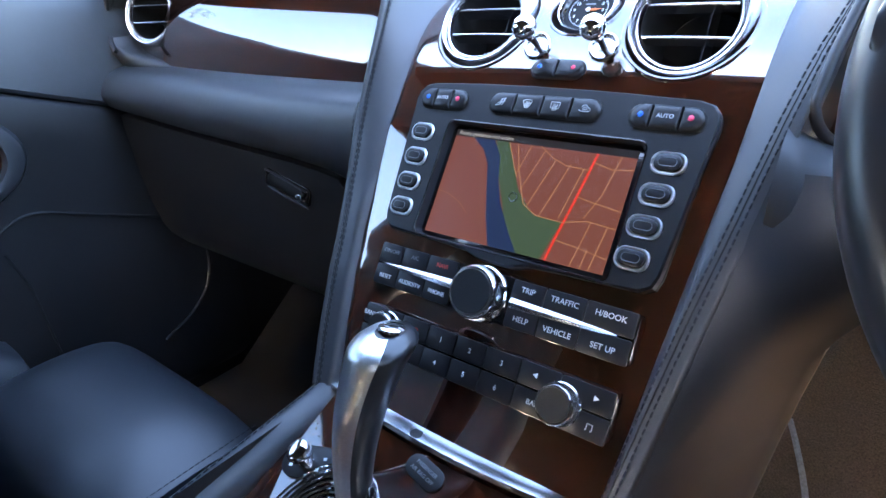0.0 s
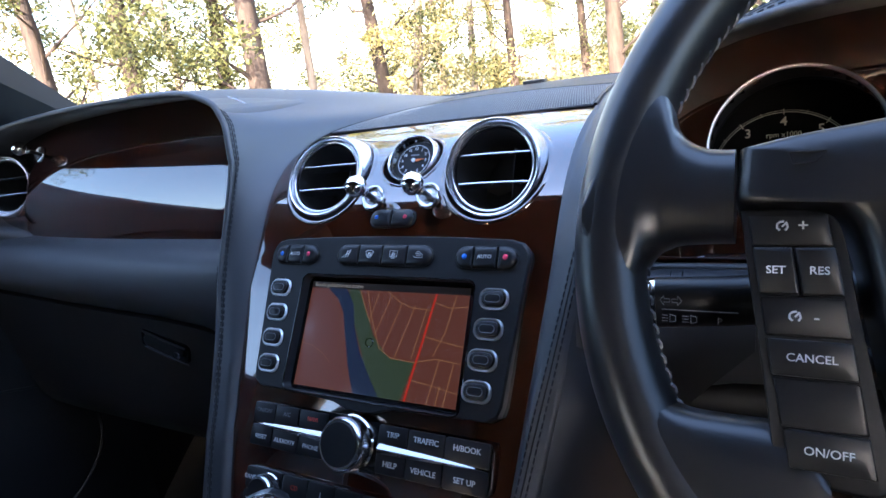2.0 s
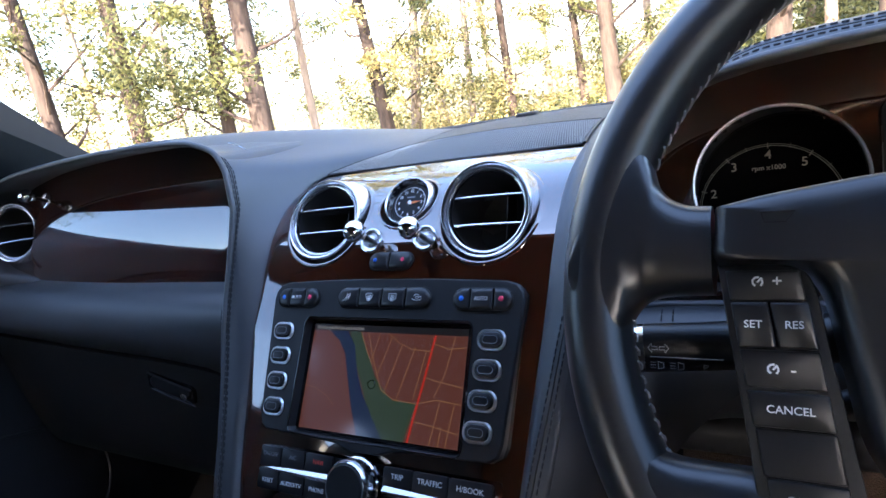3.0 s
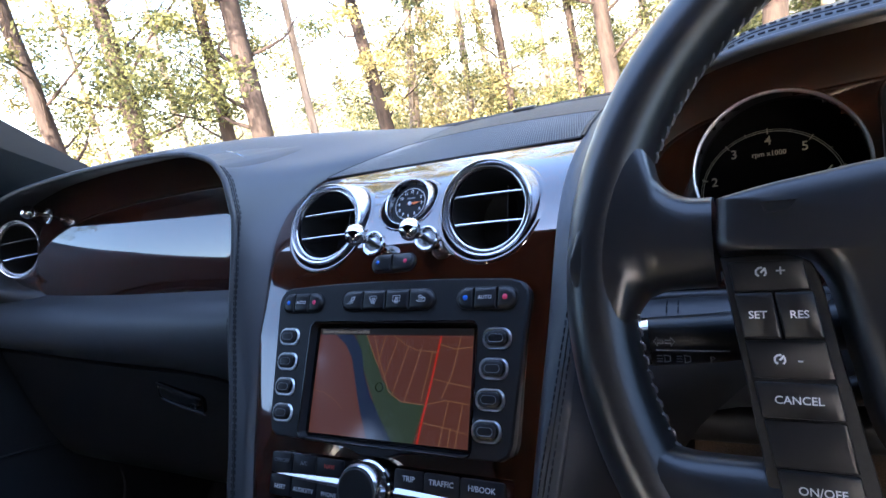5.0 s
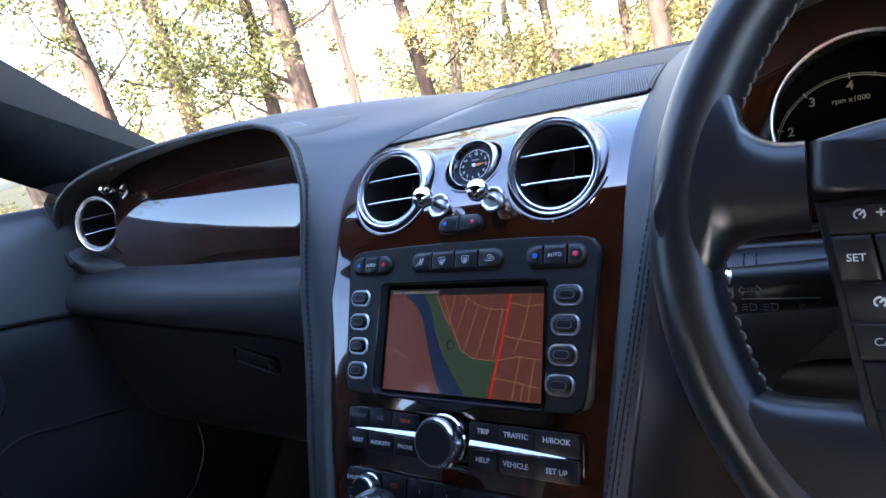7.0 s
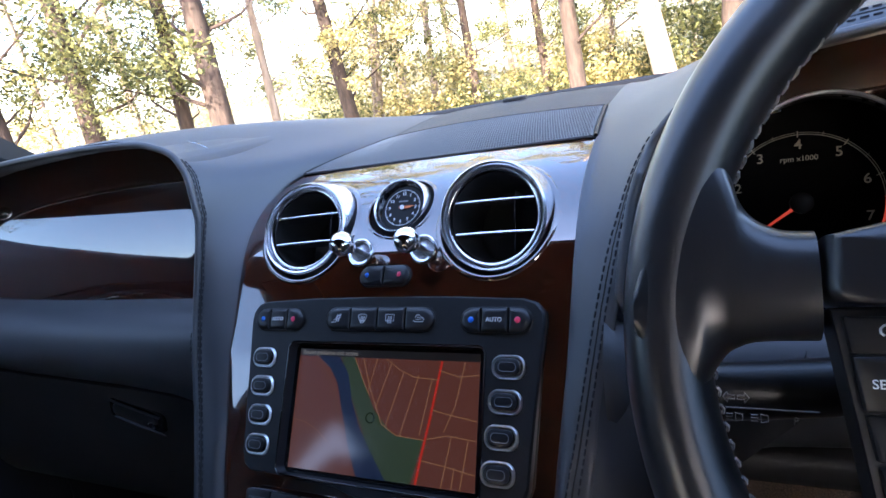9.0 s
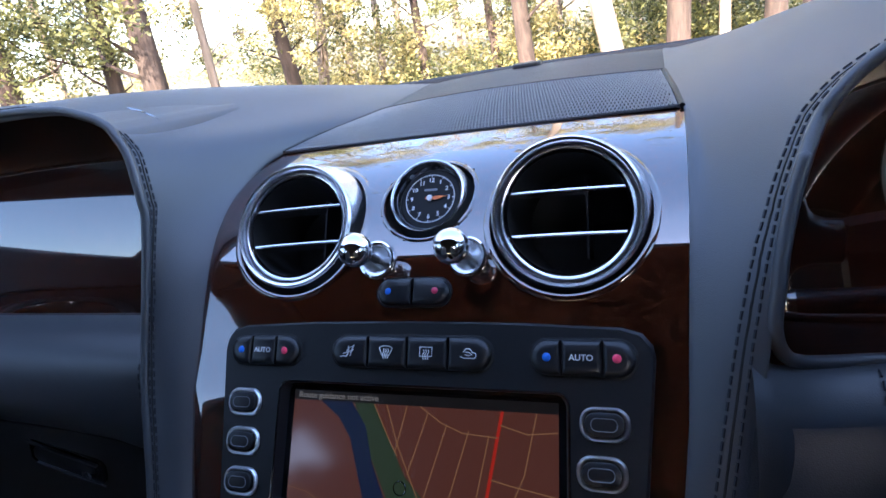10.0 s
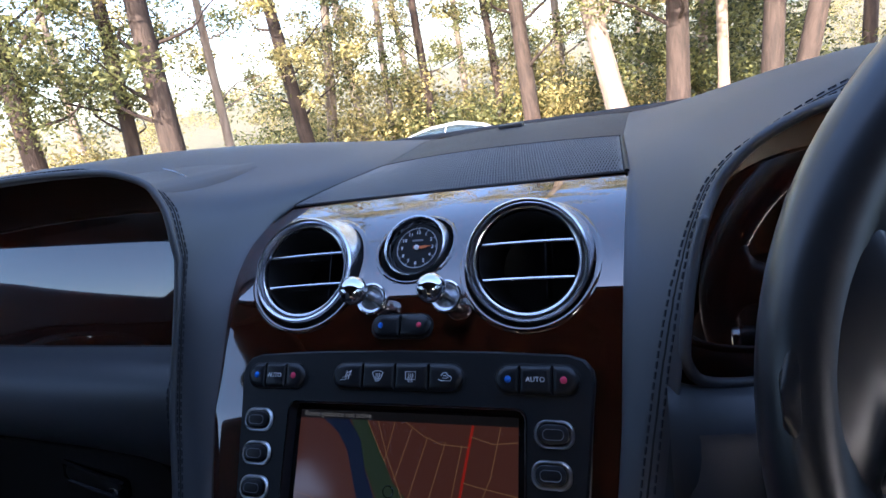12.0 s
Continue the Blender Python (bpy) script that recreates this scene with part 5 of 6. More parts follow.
for d, x in ((-1, -0.0145), (1, -0.0095)):
    tube(bm, [(x - 0.002 * d, 0.0045, 0), (x + 0.0005 * d, 0.0045, 0), (x + 0.0005 * d, 0.006, 0), (x + 0.0022 * d, 0.0038, 0), (x + 0.0005 * d, 0.0016, 0), (x + 0.0005 * d, 0.003, 0), (x - 0.002 * d, 0.003, 0)], 0.0003, 4, True)
tube(bm, [(-0.016, -0.0005, 0.0004), (0.016, -0.0005, 0.0004)], 0.0003, 4)
for x in (-0.013, -0.004):
    tube(bm, [(x + 0.0005, -0.003, 0), (x + 0.003, -0.0035, 0), (x + 0.003, -0.0060, 0), (x + 0.0005, -0.0066, 0)], 0.0003, 4, True)
    for j in range(3):
        tube(bm, [(x - 0.003, -0.0034 - 0.0014 * j, 0), (x - 0.0005, -0.0034 - 0.0014 * j, 0)], 0.00025, 4)
part("symbol", bm, PRINT_DIM, stalk, m=SF)
lettering("P", 0.0042, SF, PRINT_DIM, stalk, 0.0085, -0.005, 0.0002)
column = thing("steering_column", "black steering column shroud", "shroud", (0.365, 0.02, 0.83))
part("shroud", lathe(bmesh.new(), [(0.036, -0.09), (0.044, -0.06), (0.046, 0.0), (0.05, 0.10)], 36, cap0=True), PLASTIC, column, m=pose(0.366, 0.0, 0.815, -112) @ Matrix.Diagonal((1.35, 1.0, 1, 1)))
# lower stalk
paddle = thing("wiper_stalk", "black lower stalk with a chrome tip", "stalk", (0.30, -0.05, 0.80))
bm = bmesh.new()
tube(bm, [(0.36, -0.03, 0.815), (0.31, -0.045, 0.800), (0.275, -0.055, 0.793)], lambda t: 0.008 - 0.003 * t, 12)
part("arm", bm, PLASTIC, paddle)

# ---- doors, pillars, roof ----
def door(side, name, label):
    d = thing(name, label, "door", (side * 0.72, -0.4, 0.4), kind="structure")
    ys = np.linspace(-1.05, 0.16, 30)
    bm = bmesh.new()
    def belt(y):
        # The rise behind -0.42 is unseen, added to block the side window's reflection.
        return 0.950 - 0.16 * max(y, -0.15) + 0.10 * min(max((-0.42 - y) / 0.25, 0), 1) ** 2
    def seam(y):
        return 0.778 - 0.31 * y
    rows = []
    for y in ys:
        t, s = belt(y), min(seam(y), 0.84)
        rows.append([(side * a, y, z) for a, z in ((0.83, t - 0.01), (0.761, t), (0.741, t - 0.003), (0.729, t - 0.016), (0.720, t - 0.05), (0.716, s + 0.02), (0.715, s + 0.006), (0.719, s + 0.001), (0.726, s))])
    grid(bm, rows)
    part("upper_trim", bm, LEATHER, d, "padded leather upper door trim")
    bm = bmesh.new()
    rows = []
    for y in ys:
        s = min(seam(y), 0.84)
        rows.append([(side * a, y, z) for a, z in ((0.728, s), (0.720, s - 0.003), (0.716, s - 0.010), (0.718, s - 0.06), (0.721, 0.66), (0.718, 0.60), (0.716, 0.50), (0.718, 0.36), (0.726, 0.28), (0.766, 0.24))])
    grid(bm, rows)
    part("lower_trim", bm, LEATHER_DARK, d, "dark leather lower door trim")
    # pull with walnut inlay in a padded oval
    ov = []
    for k, dx in ((1.32, 0.0), (1.26, 0.010), (1.14, 0.014), (1.04, 0.012), (1.0, 0.004)):
        ov.append([(side * (0.718 - dx), -0.235 + 0.095 * k * math.cos(q), 0.736 + 0.057 * k * math.sin(q)) for q in np.linspace(0, 2 * math.pi, 49)[:-1]])
    bm = bmesh.new()
    stack(bm, ov, False, False)
    part("pull_surround", bm, LEATHER, d, "padded oval surround")
    bm = bmesh.new()
    stack(bm, [[(side * (0.714 - dx), -0.235 + 0.096 * k * math.cos(q), 0.736 + 0.0575 * k * math.sin(q)) for q in np.linspace(0, 2 * math.pi, 49)[:-1]] for k, dx in ((1.0, 0), (0.9, 0.0011), (0.8, 0.002), (0.65, 0.0026), (0.5, 0.0030), (0.35, 0.0033), (0.2, 0.0035), (0.1, 0.0036), (0.02, 0.0036))], False, True)
    part("inlay", bm, WOOD, d, "walnut oval inlay")
    bm = bmesh.new()
    pocket = smooth_path([(-0.45, 0.60, 0), (-0.25, 0.595, 0), (-0.185, 0.628, 0), (-0.13, 0.650, 0), (-0.04, 0.620, 0), (0.055, 0.587, 0), (0.12, 0.57, 0)], 50)
    tube(bm, [(side * 0.7165, p.x, p.y) for p in pocket], 0.0022, 8)
    tube(bm, [(side * 0.715, y, z) for y, z in ((-0.175, 0.605), (-0.16, 0.55), (-0.155, 0.46), (-0.15, 0.36))], 0.0018, 8)
    part("pocket_edge", bm, LEATHER_DARK, d, "raised edge of the door pocket")
    bm = bmesh.new()
    tube(bm, smooth_path([(side * 0.716, 0.110, 0.56), (side * 0.716, 0.103, 0.46), (side * 0.716, 0.06, 0.405), (side * 0.716, 0.0, 0.375)], 30), 0.003, 8)
    part("speaker_rim", bm, PLASTIC, d, "thin metal rim")
    bm = bmesh.new()
    grid(bm, [[(side * (0.768 - 0.141 * k), y, (belt(y) - 0.01) * (1 - k) + k * lerp_list(y, [-1.03, -0.28, -0.14, 0.0, 0.15, 0.24], [1.29, 1.275, 1.20, 1.10, 0.995, 0.93])) for k in np.linspace(0, 1, 6)] for y in np.linspace(-1.03, 0.22, 26)])
    part("door_glass", bm, TINTED, d, "tinted side glass")
    bm = rbox(bmesh.new(), 1.25, 0.66, 0.10, 0.02, 0.005)
    part("shell", bm, PLASTIC, d, "door shell", m=Matrix.Translation((side * 0.876, -0.46, 0.59)) @ Matrix.Rotation(radians(90), 4, "X") @ Matrix.Rotation(radians(-90 * side), 4, "Y"))
    return d


door(-1, "door_1", "closed passenger door with dark leather trim and walnut oval")
door(1, "door_2", "closed driver's door with dark leather trim")

bodywork = thing("car_body", "dark coupe body with roof, pillars and rear bulkhead", "car body", (0, -0.6, 0.2), kind="structure")
for s in (-1, 1):
    bm = bmesh.new()
    path = [(s * 0.760, 0.30, 0.905), (s * 0.735, 0.15, 1.010), (s * 0.695, 0.0, 1.118), (s * 0.645, -0.14, 1.215), (s * 0.60, -0.28, 1.29)]
    rings = []
    for i, p in enumerate(smooth_path(path, 20)):
        rise = 0.075 * i / 19
        rings.append([(p.x + s * dx, p.y + dy, p.z + dz) for dx, dy, dz in ((-0.026, 0.030, 0.020 + rise), (-0.034, -0.010, -0.004), (-0.022, -0.055, -0.042), (0.0, -0.075, -0.060), (0.03, -0.06, -0.05), (0.035, 0.0, 0.01), (0.01, 0.035, 0.03 + rise))])
    stack(bm, rings)
    part("a_pillar", bm, PILLAR, bodywork, "dark trimmed windscreen pillar")
    bm = bmesh.new()
    tube(bm, smooth_path([(s * 0.605, -0.27, 1.270), (s * 0.625, -0.45, 1.262), (s * 0.628, -0.7, 1.262), (s * 0.62, -1.0, 1.25), (s * 0.60, -1.5, 1.18)], 20), 0.062, 12)
    part("roof_rail", bm, PILLAR, bodywork)
    bm = bmesh.new()
    tube(bm, [(s * 0.77, -0.635, 0.75), (s * 0.725, -0.645, 1.02), (s * 0.655, -0.66, 1.27)], 0.095, 14)
    part("b_pillar", bm, PILLAR, bodywork)
    bm = bmesh.new()
    grid(bm, [[(s * x, y, z) for y in np.linspace(-2.0, -1.03, 8)] for x, z in ((0.78, 0.2), (0.80, 0.6), (0.74, 0.95))])
    part("rear_side", bm, PLASTIC, bodywork)
bm = bmesh.new()
grid(bm, [[(x, y, z + 0.05 * (1 - (x / 0.62) ** 2)) for y, z in ((-0.19, 1.288), (-0.175, 1.292), (-0.20, 1.275), (-0.30, 1.295), (-0.6, 1.32), (-1.0, 1.305), (-1.5, 1.20), (-1.9, 1.0), (-2.0, 0.8), (-2.0, 0.2))] for x in np.linspace(-0.62, 0.62, 20)])
part("roof", bm, HEADLINER, bodywork, "dark headlining and rear")
bm = bmesh.new()
grid(bm, [[(x, 0.50 - 0.66 * k - 0.06 * (x / 0.62) ** 2 * (1 - k), 0.935 + 0.37 * k + 0.05 * k * (1 - (x / 0.62) ** 2)) for k in np.linspace(0, 1, 8)] for x in np.linspace(-0.62, 0.62, 16)])
part("windscreen", bm, CLEAR, bodywork, "clear raked windscreen")
bm = bmesh.new()
grid(bm, [[(x, y, 0.2) for y in np.linspace(-2.0, 0.7, 6)] for x in np.linspace(-0.8, 0.8, 6)])
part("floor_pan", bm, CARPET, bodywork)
bm = bmesh.new()
grid(bm, [[(x, 0.58, z) for z in (0.2, 0.6, 0.90)] for x in np.linspace(-0.8, 0.8, 6)])
part("bulkhead", bm, PLASTIC, bodywork)
for s in (-1, 1):
    bm = bmesh.new()
    grid(bm, [[(s * 0.762, y, z) for z in (0.2, 0.5, 0.905)] for y in (-0.12, 0.08, 0.3, 0.6)])
    part("scuttle_side", bm, PLASTIC, bodywork)

# ---- passenger seat ----
seat = thing("passenger_seat", "smooth black leather passenger seat cushion with side bolsters", "car seat", (-0.40, -0.4, 0.25))
def cushion(x0, x1, y0, y1, top, low, crown, edge, n=18):
    bm = bmesh.new()
    rows = []
    for i in range(n + 1):
        u = i / n
        row = []
        for j in range(n + 1):
            v = j / n
            fx = 1 - abs(2 * u - 1) ** 3.6
            fy_ = 1 - abs(2 * v - 1) ** 6
            row.append((x0 + (x1 - x0) * u, y0 + (y1 - y0) * v, low + (top - low) * (fx * fy_) ** edge + crown * fx * (1 - (2 * v - 1) ** 2)))
        rows.append(row)
    grid(bm, rows)
    return bm


part("seat_cushion", cushion(-0.592, -0.226, -0.305, -0.112, 0.512, 0.36, 0.024, 0.13), LEATHER_SEAT, seat, "smooth leather front cushion")
part("outer_bolster", cushion(-0.71, -0.585, -0.72, -0.19, 0.535, 0.36, 0.02, 0.3), LEATHER_SEAT, seat, "raised outer bolster")
part("thigh_panel", cushion(-0.585, -0.23, -0.75, -0.31, 0.520, 0.36, 0.014, 0.2), LEATHER_SEAT, seat, "seat centre panel")
bm = bmesh.new()
stitches(bm, [(-0.2375, y, 0.5165) for y in np.linspace(-0.29, -0.13, 20)], r=0.0006)
part("stitching", bm, THREAD, seat)
part("seat_base", rbox(bmesh.new(), 0.46, 0.55, 0.16, 0.03, 0.01), PLASTIC, seat, m=pose(-0.42, -0.45, 0.22))


def backrest(parent, x0, x1, ahead=0.0):
    """Upholstered back with a headrest: unseen, added to block reflections in the fascia."""
    bm = bmesh.new()
    rings = []
    for i in range(15):
        t = i / 14
        w = (x1 - x0) / 2 * (1 - 0.18 * t * t) * (1 if t < 0.9 else 0.9)
        d = 0.075 * (1 - 0.35 * t)
        cx, cy, cz = (x0 + x1) / 2, ahead - 0.80 - 0.20 * t, 0.50 + 0.60 * t
        rings.append([(cx + px, cy + py, cz) for px, py in rr_outline(2 * w, 2 * d, d * 0.9, 5)])
    stack(bm, rings)
    part("backrest", bm, LEATHER_SEAT, parent, "unseen leather seat back that blocks reflections")
    bm = ball(bmesh.new(), 0.1, ((x0 + x1) / 2, ahead - 1.02, 1.15), (1.25, 0.55, 0.75))
    part("headrest", bm, LEATHER_SEAT, parent, "unseen leather headrest that blocks reflections")


# Set forward to hide the side window from the lower fascia's reflection.
backrest(seat, -0.685, -0.17, 0.22)
# A whole seat out of view, added so that its back blocks reflections.
driver_seat = thing("driver_seat", "unseen black leather driver's seat that blocks reflections", "car seat", (0.40, -0.6, 0.25))
part("seat_cushion", cushion(0.19, 0.64, -0.85, -0.42, 0.52, 0.36, 0.02, 0.2), LEATHER_SEAT, driver_seat, "smooth leather cushion")
part("seat_base", rbox(bmesh.new(), 0.44, 0.42, 0.16, 0.03, 0.01), PLASTIC, driver_seat, m=pose(0.42, -0.62, 0.22))
backrest(driver_seat, 0.18, 0.64)
# ---- outside: ground, eucalypts, parked car ----
def ground_z(x, y):
    d = math.hypot(x, y)
    return lerp_list(d, [0, 4, 14, 30, 80, 3000], [0, -0.1, -1.65, -2.2, -2.4, -2.4])


GROUND = speckled("dry grass and leaf litter", (0.15, 0.125, 0.062), 0.95, 0.5, 3.0, 0, 0, 0.5, 0.05)
bm = bmesh.new()
rad = [0, 1.5, 3, 5, 8, 11, 14, 18, 24, 30, 45, 80, 200, 800, 3000]
rows = []
for r in rad:
    rows.append([(r * math.cos(q), r * math.sin(q), ground_z(r, 0) - 0.002) for q in np.linspace(0, 2 * math.pi, 49)])
grid(bm, rows)
bmesh.ops.remove_doubles(bm, verts=bm.verts, dist=1e-4)
ground = part("ground", bm, GROUND)
tagged(ground, "dry grass ground with leaf litter under the trees", "ground", kind="structure")


def leaf_material(name, c0, c1):
    m = bpy.data.materials.new(name)
    m.use_nodes = True
    n, l = m.node_tree.nodes, m.node_tree.links
    n.clear()
    out, mix = n.new("ShaderNodeOutputMaterial"), n.new("ShaderNodeMixShader")
    d, t = n.new("ShaderNodeBsdfPrincipled"), n.new("ShaderNodeBsdfTranslucent")
    g = n.new("ShaderNodeNewGeometry")
    r = ramp_node(n, l, g.outputs["Random Per Island"], [(0.0, c0), (0.6, c1), (1.0, tuple(min(1, c * 1.5) for c in c1))])
    d.inputs["Roughness"].default_value = 0.55
    l.new(r.outputs[0], d.inputs["Base Color"])
    l.new(r.outputs[0], t.inputs["Color"])
    mix.inputs[0].default_value = 0.45
    l.new(d.outputs[0], mix.inputs[1])
    l.new(t.outputs[0], mix.inputs[2])
    l.new(mix.outputs[0], out.inputs["Surface"])
    return m


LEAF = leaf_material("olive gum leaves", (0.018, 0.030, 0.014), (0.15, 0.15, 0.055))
# Yellow-green leaf colour that also holds the warm sunlight on the foliage.
LEAF_WARM = leaf_material("yellow-green gum leaves in a sunlit tone", (0.075, 0.070, 0.026), (0.35, 0.295, 0.120))


def bark(name, c0, c1):
    m, n, l, b = principled(name, c0, 0.9)
    t = noise_node(n, l, 3.0, 6, 0.6, 0.4, (3, 3, 0.6))
    r = ramp_node(n, l, t.outputs[0], [(0.3, c0), (0.7, c1)])
    l.new(r.outputs[0], b.inputs["Base Color"])
    bump_node(n, l, b, t.outputs[0], 0.6, 0.05)
    return m


BARK_BROWN = bark("red-brown stringy bark", (0.019, 0.0125, 0.011), (0.062, 0.041, 0.034))
BARK_PALE = bark("pale smooth gum bark", (0.13, 0.095, 0.075), (0.27, 0.215, 0.175))


def leaf_cluster(co, fa, rng, centre, size, count, leaf):
    """Adds drooping narrow leaves round a centre to the lists of points and faces."""
    for _ in range(count):
        u = Vector((rng.gauss(0, 1), rng.gauss(0, 1), rng.gauss(0, 1))).normalized() * (1.75 * size * rng.random() ** 0.45)
        p = centre + Vector((u.x, u.y, 0.7 * u.z))
        a = rng.uniform(0, 2 * math.pi)
        d = Vector((math.cos(a) * 0.7, math.sin(a) * 0.7, rng.uniform(-1.0, 0.25))).normalized()
        s = d.cross(Vector((rng.gauss(0, 1), rng.gauss(0, 1), rng.gauss(0, 1)))).normalized()
        ln, w = leaf * rng.uniform(0.6, 1.6), leaf * rng.uniform(0.16, 0.34)
        i = len(co)
        co += [p, p + d * ln * 0.5 + s * w, p + d * ln, p + d * ln * 0.5 - s * w]
        fa.append((i, i + 1, i + 2, i + 3))


def gum_tree(seed, height, r0, bark_mat, leaf_mat, label, first=0.3, limbs=11, lean=0.0, leaf=0.115, per=60, spread=1.0):
    rng = random.Random(seed)
    t = thing("gum_tree", label, "tree", (0, 0, 0), "gum trees")
    path = [Vector((lean * height * k + 0.25 * math.sin(3 * k + seed) * k, 0.25 * math.cos(2.3 * k + seed) * k, height * k)) for k in np.linspace(0, 1, 14)]
    bm = bmesh.new()
    tube(bm, path, lambda k: r0 * (1.18 - k) ** 0.8 * (1 + 0.35 * max(0, 0.06 - k) / 0.06), 12)
    co, fa = [], []
    for i in range(limbs):
        k = first + (0.98 - first) * ((i + rng.random()) / limbs) ** 1.9
        j = k * 13
        base = path[int(j)].lerp(path[min(int(j) + 1, 13)], j - int(j))
        a = rng.uniform(0, 2 * math.pi)
        ln = spread * height * rng.uniform(0.13, 0.26) * (1.25 - 0.6 * k)
        mid = base + Vector((math.cos(a) * ln * 0.5, math.sin(a) * ln * 0.5, ln * rng.uniform(0.15, 0.5)))
        tip = base + Vector((math.cos(a + 0.3) * ln, math.sin(a + 0.3) * ln, ln * rng.uniform(0.2, 0.8)))
        knee = base.lerp(mid, 0.55) + Vector((rng.gauss(0, 0.12), rng.gauss(0, 0.12), rng.uniform(-0.25, 0.1))) * ln * 0.3
        tube(bm, smooth_path([base, knee, mid + Vector((rng.gauss(0, 0.1), rng.gauss(0, 0.1), 0)) * ln, tip], 10), lambda q: r0 * 0.20 * (1.05 - q) * (1.2 - k), 6)
        for c in range(6):
            q = rng.uniform(0.35, 1.1)
            centre = base.lerp(mid, q * 2) if q < 0.5 else mid.lerp(tip, q * 2 - 1)
            centre = centre + Vector((rng.gauss(0, 0.6), rng.gauss(0, 0.6), rng.gauss(0, 0.55)))
            leaf_cluster(co, fa, rng, centre, rng.uniform(0.20, 0.46), int(2.3 * per * rng.uniform(0.4, 1.6)), leaf)
    part("trunk", bm, bark_mat, t)
    me = bpy.data.meshes.new("crown")
    me.from_pydata([tuple(p) for p in co], [], fa)
    me.materials.append(leaf_mat)
    crown = new("crown", me)
    crown.parent = t
    crown["label"] = "loose drooping leaf clumps with gaps"
    return t


def place(az, dist, turn, size, lean=0.0):
    """A tree at an azimuth and a distance, leaning sideways by some degrees about the height of the bonnet."""
    a, g = radians(az), radians(lean)
    ahead, right = Vector((math.sin(a), math.cos(a), 0)), Vector((math.cos(a), -math.sin(a), 0))
    p = ahead * dist
    low = ground_z(p.x, p.y) - 0.1
    p = p - right * math.tan(g) * (0.4 - low)
    return Matrix.Translation((p.x, p.y, low)) @ Matrix.Rotation(g, 4, ahead) @ Matrix.Rotation(radians(turn), 4, "Z") @ Matrix.Diagonal((size, size, size, 1))


MODELS = [
    gum_tree(1, 16, 0.26, BARK_BROWN, LEAF, "tall gum tree with red-brown bark", 0.17, 12, per=62),
    gum_tree(2, 17, 0.20, BARK_BROWN, LEAF, "tall gum tree with brown bark and olive leaves", 0.18, 12, per=62),
    gum_tree(3, 18, 0.24, BARK_PALE, LEAF_WARM, "pale smooth-barked gum tree", 0.17, 12, per=62),
    gum_tree(4, 15, 0.11, BARK_PALE, LEAF_WARM, "slender pale gum tree", 0.20, 11, per=48),
]
PLACES = [  # model, azimuth, distance, turn, size, lean
    (1, -61.7, 12.0, 20, 0.72, 2), (1, -55.6, 12.0, 80, 0.85, 2.5), (1, -48.1, 13.5, 150, 0.76, 3.6), (0, -44.8, 11.5, 200, 0.80, 3.2), (3, -39.9, 13.0, 10, 0.85, 3.2),
    (0, -33.1, 17.0, 120, 0.80, -2.9), (2, -30.1, 19.0, 60, 0.72, 10), (3, -24.5, 22.0, 310, 1.2, 4), (1, -20.6, 19.0, 250, 0.72, 0.8), (1, -13.9, 20.0, 310, 0.72, -0.6),
    (0, -11.2, 17.0, 30, 0.86, -1.9), (2, -3.7, 14.0, 180, 0.98, -10.6), (0, 2.5, 15.0, 270, 0.98, 2.3), (3, 6.0, 17.0, 90, 1.2, 0), (1, 9.9, 15.0, 330, 1.05, 2.4), (1, 12.8, 15.0, 140, 1.0, 10.7),
    (2, 19.5, 16.0, 100, 1.0, 0), (0, 27.0, 14.0, 50, 1.0, 0), (1, 38.0, 15.0, 0, 1.0, 0), (2, -68.5, 13.0, 20, 0.8, 3), (1, -76.0, 11.0, 220, 0.9, 0), (0, -88.0, 12.0, 40, 1.0, 0),
    (3, -58.0, 24.0, 280, 1.2, 0), (3, -51.5, 24.0, 10, 1.3, 3), (2, -27.5, 27.0, 300, 0.9, 0), (3, -22.5, 28.0, 200, 1.3, -2), (3, -17.0, 27.0, 20, 1.3, 2), (2, -8.0, 26.0, 100, 0.8, 0),
    (3, -1.0, 28.0, 210, 1.3, 0), (3, 4.3, 22.0, 130, 1.3, 1), (1, 16.0, 27.0, 60, 1.1, 0), (2, 23.0, 26.0, 10, 1.0, 0),
]
for k, *where in PLACES:
    copy_thing(MODELS[k], place(*where))
for t in MODELS:
    for o in (*t.children_recursive, t):
        bpy.data.objects.remove(o)

# far woods and undergrowth
rng = random.Random(9)
co, fa = [], []
for _ in range(230):
    a, d = radians(rng.uniform(-100, 60)), rng.uniform(34, 60)
    x, y = d * math.sin(a), d * math.cos(a)
    leaf_cluster(co, fa, rng, Vector((x, y, ground_z(x, y) + abs(rng.gauss(0, 6.0)))), rng.uniform(0.5, 1.3), 520, 0.135)
for _ in range(300):
    a, d = radians(rng.uniform(-48, 32)), rng.uniform(28, 42)
    x, y = d * math.sin(a), d * math.cos(a)
    leaf_cluster(co, fa, rng, Vector((x, y, d * math.tan(radians(rng.uniform(17, 40))))), rng.uniform(0.6, 1.4), 420, 0.19)
me = bpy.data.meshes.new("far_woods")
me.from_pydata([tuple(p) for p in co], [], fa)
me.materials.append(LEAF_WARM)
tagged(new("far_woods", me), "far woodland foliage behind the trees, sunlight put into its colour", "woodland", kind="stuff")
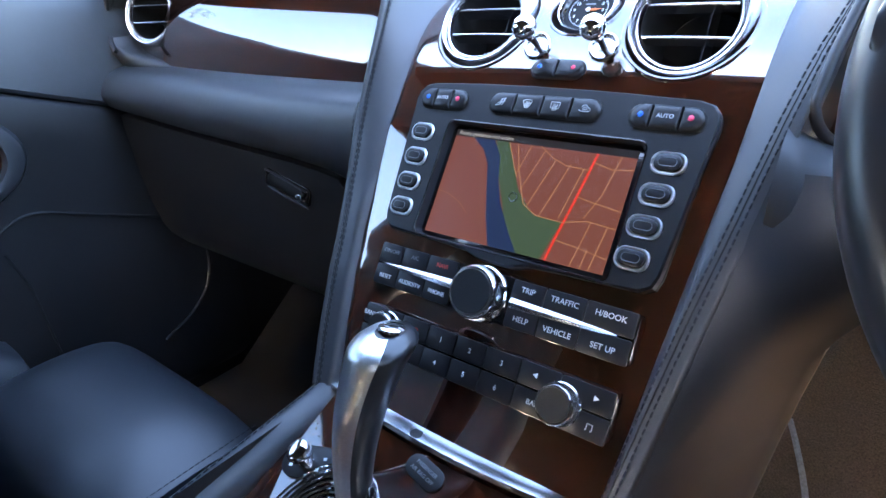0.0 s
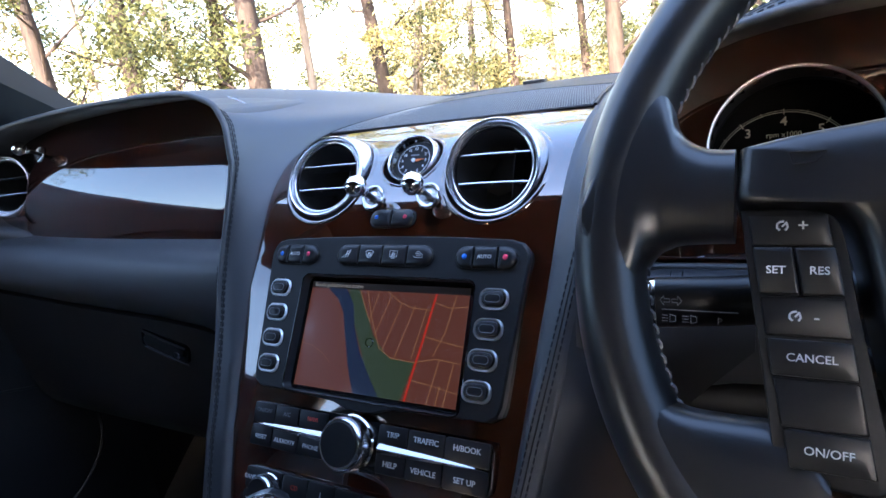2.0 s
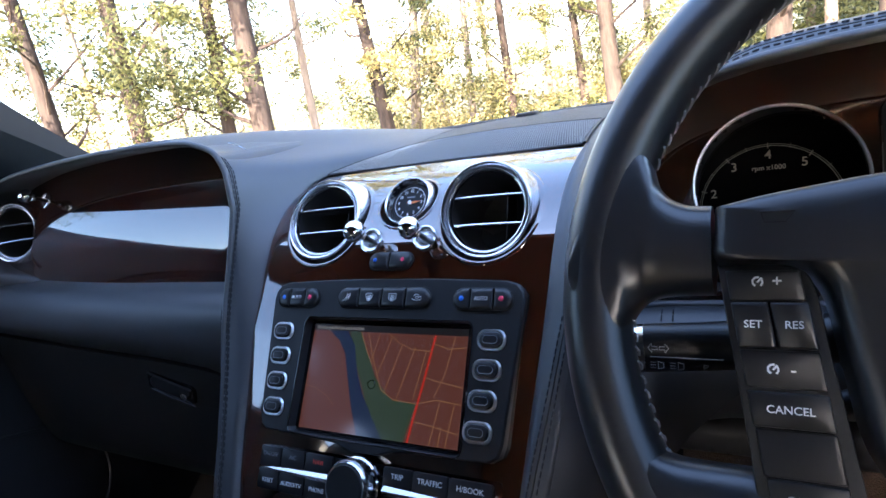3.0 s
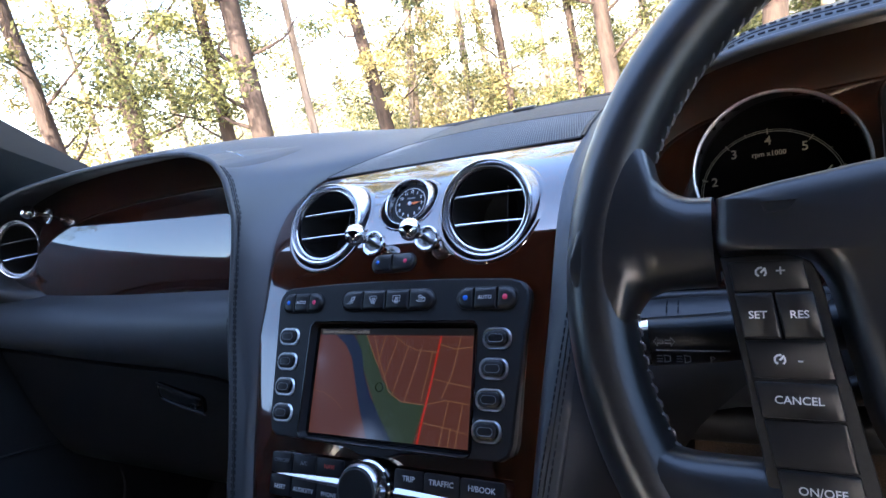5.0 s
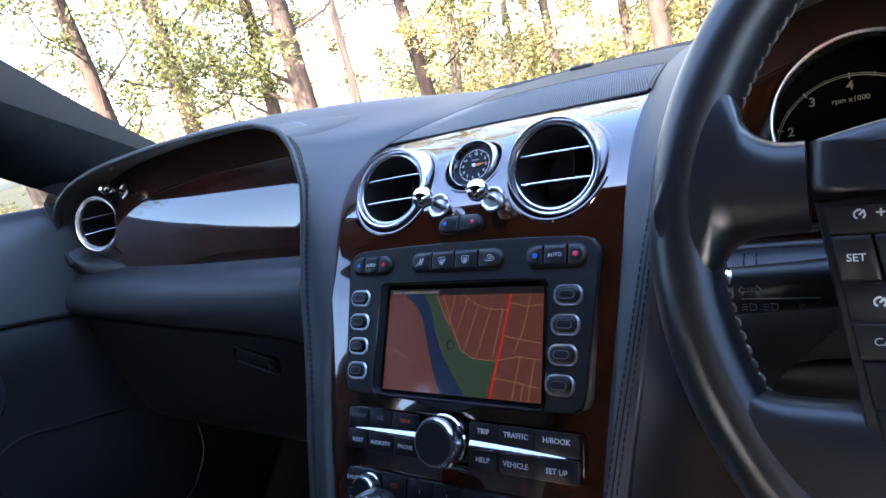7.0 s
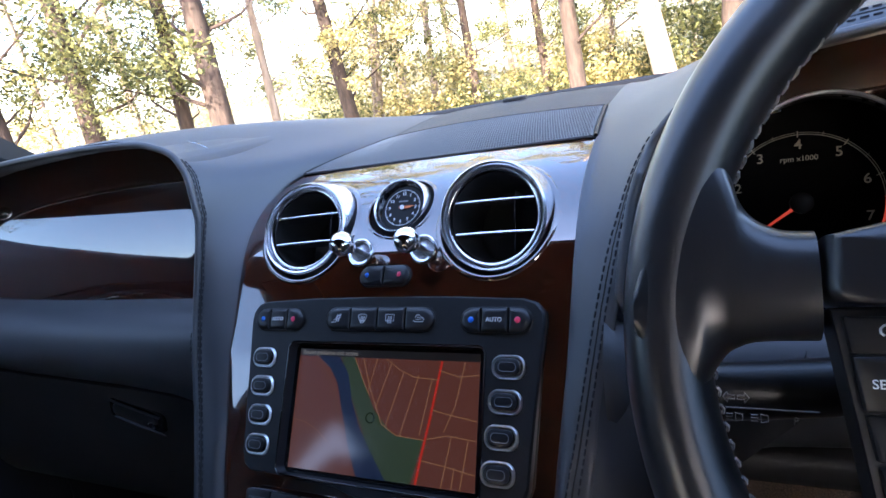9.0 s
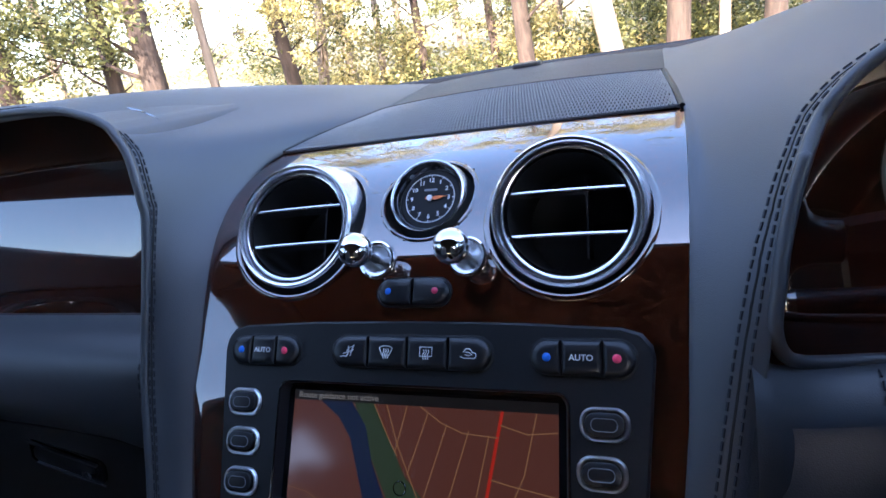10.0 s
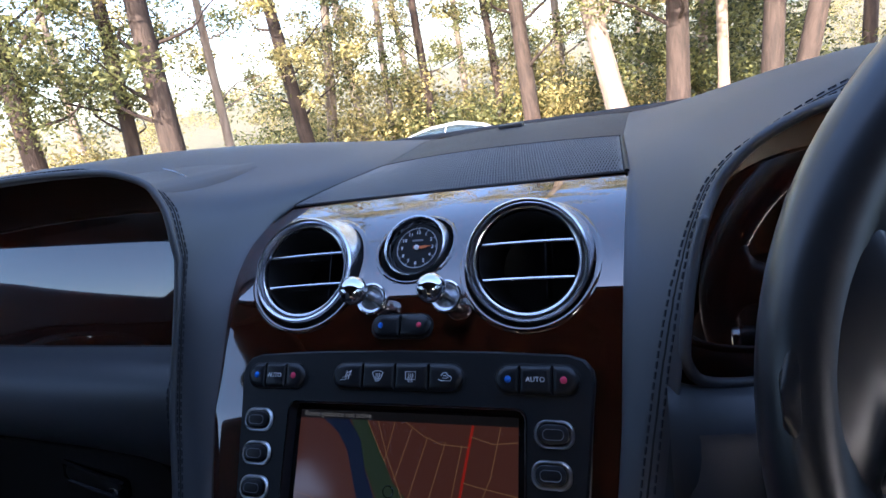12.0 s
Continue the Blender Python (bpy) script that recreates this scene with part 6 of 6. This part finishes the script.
BANKS = {"undergrowth": [(-36, -31, 4, 4.0), (-29, -15, 7, 2.0), (-14, -5, 8, 2.2), (-3, 10, 30, 5.5), (-95, -62, 8, 1.4), (9, 48, 10, 2.4)],
         "young_trees": [(-95, -62, 9, 2.6), (-62, -49, 9, 3.4), (-34, -22, 12, 4.6), (-22, -8, 9, 3.4), (-8, 9, 3, 2.2), (9, 48, 12, 4.0)]}
# The saplings' leaf colour has sunlight put into it; the undergrowth's has none.
for name, leaf_mat, label in (("undergrowth", LEAF, "dark green undergrowth between the trunks"), ("young_trees", LEAF_WARM, "yellow-green saplings between the trunks, sunlight put into their colour")):
    co, fa = [], []
    for az0, az1, count, high in BANKS[name]:
        for _ in range(count):
            a, d = radians(rng.uniform(az0, az1)), rng.uniform(18, 30)
            x, y = d * math.sin(a), d * math.cos(a)
            top = rng.uniform(0.3, 1.0) * high
            for _ in range(8):
                leaf_cluster(co, fa, rng, Vector((x + rng.gauss(0, 0.8), y + rng.gauss(0, 0.8), ground_z(x, y) + max(0.2, top * rng.uniform(0.2, 1.1)))), rng.uniform(0.3, 0.7), 110, 0.15)
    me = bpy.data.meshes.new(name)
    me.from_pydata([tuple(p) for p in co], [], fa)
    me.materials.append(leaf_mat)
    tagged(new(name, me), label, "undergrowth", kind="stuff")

# parked white car down the slope
cx, cy = 14.0 * math.sin(radians(-18.4)), 14.0 * math.cos(radians(-18.4))
CG = ground_z(cx, cy)
PAINT, *_ = principled("white car paint", (0.62, 0.64, 0.67), 0.3, 0, 1.0)
car = thing("parked_car", "white saloon parked under the trees beyond the bonnet", "car", (cx, cy, CG))
CM = pose(cx, cy, CG - 0.06, 0, 0, 12)
def car_section(x, half, z0, z1, crown):
    return [(x, half * math.cos(q) if abs(math.cos(q)) < 0.9 else half * math.copysign(0.96, math.cos(q)), z0 + (z1 - z0) * (0.5 + 0.5 * math.sin(q)) + crown * math.sin(q)) for q in np.linspace(0, 2 * math.pi, 25)[:-1]]
bm = bmesh.new()
stack(bm, [car_section(x, w, 0.28, h, 0) for x, w, h in ((-2.2, 0.6, 0.75), (-2.1, 0.8, 0.88), (-1.2, 0.88, 0.95), (0, 0.9, 0.96), (1.2, 0.88, 0.94), (2.0, 0.8, 0.82), (2.25, 0.6, 0.62))])
part("body", bm, PAINT, car, m=CM)
bm = bmesh.new()
stack(bm, [car_section(x, w, 0.88, h, 0) for x, w, h in ((-1.7, 0.62, 0.92), (-1.2, 0.68, 1.28), (-0.6, 0.66, 1.42), (0.1, 0.66, 1.44), (0.7, 0.68, 1.28), (1.2, 0.72, 0.94))])
part("cabin", bm, PAINT, car, m=CM)
GLASS_DARK, *_ = principled("tinted car glass", (0.03, 0.05, 0.07), 0.08, 0, 0.5)
for s in (-1, 1):
    for x0, x1 in ((-1.15, -0.225), (-0.195, 0.74)):
        bm = bmesh.new()
        cols = []
        for x in np.linspace(x0, x1, 9):
            h = lerp_list(x, [-1.7, -1.2, -0.6, 0.1, 0.7, 1.2], [0.92, 1.28, 1.42, 1.44, 1.28, 0.94])
            col = []
            for k in np.linspace(0.34, 0.925, 9):
                c = 0.67 * math.sqrt(1 - (2 * k - 1) ** 2)
                col.append((x, s * (min(c, 0.645) + 0.016), 0.88 + (h - 0.88) * k + 0.004))
            cols.append(col)
        grid(bm, cols)
        part("side_window", bm, GLASS_DARK, car, m=CM)
    for x in (-1.35, 1.35):
        w = part("wheel", lathe(bmesh.new(), [(0.31, -0.1), (0.32, -0.08), (0.32, 0.08), (0.31, 0.1), (0.2, 0.105)], 28, True, True), PLASTIC, car, "black tyre", m=CM @ Matrix.Translation((x, s * 0.78, 0.32)) @ Matrix.Rotation(radians(90), 4, "X"))
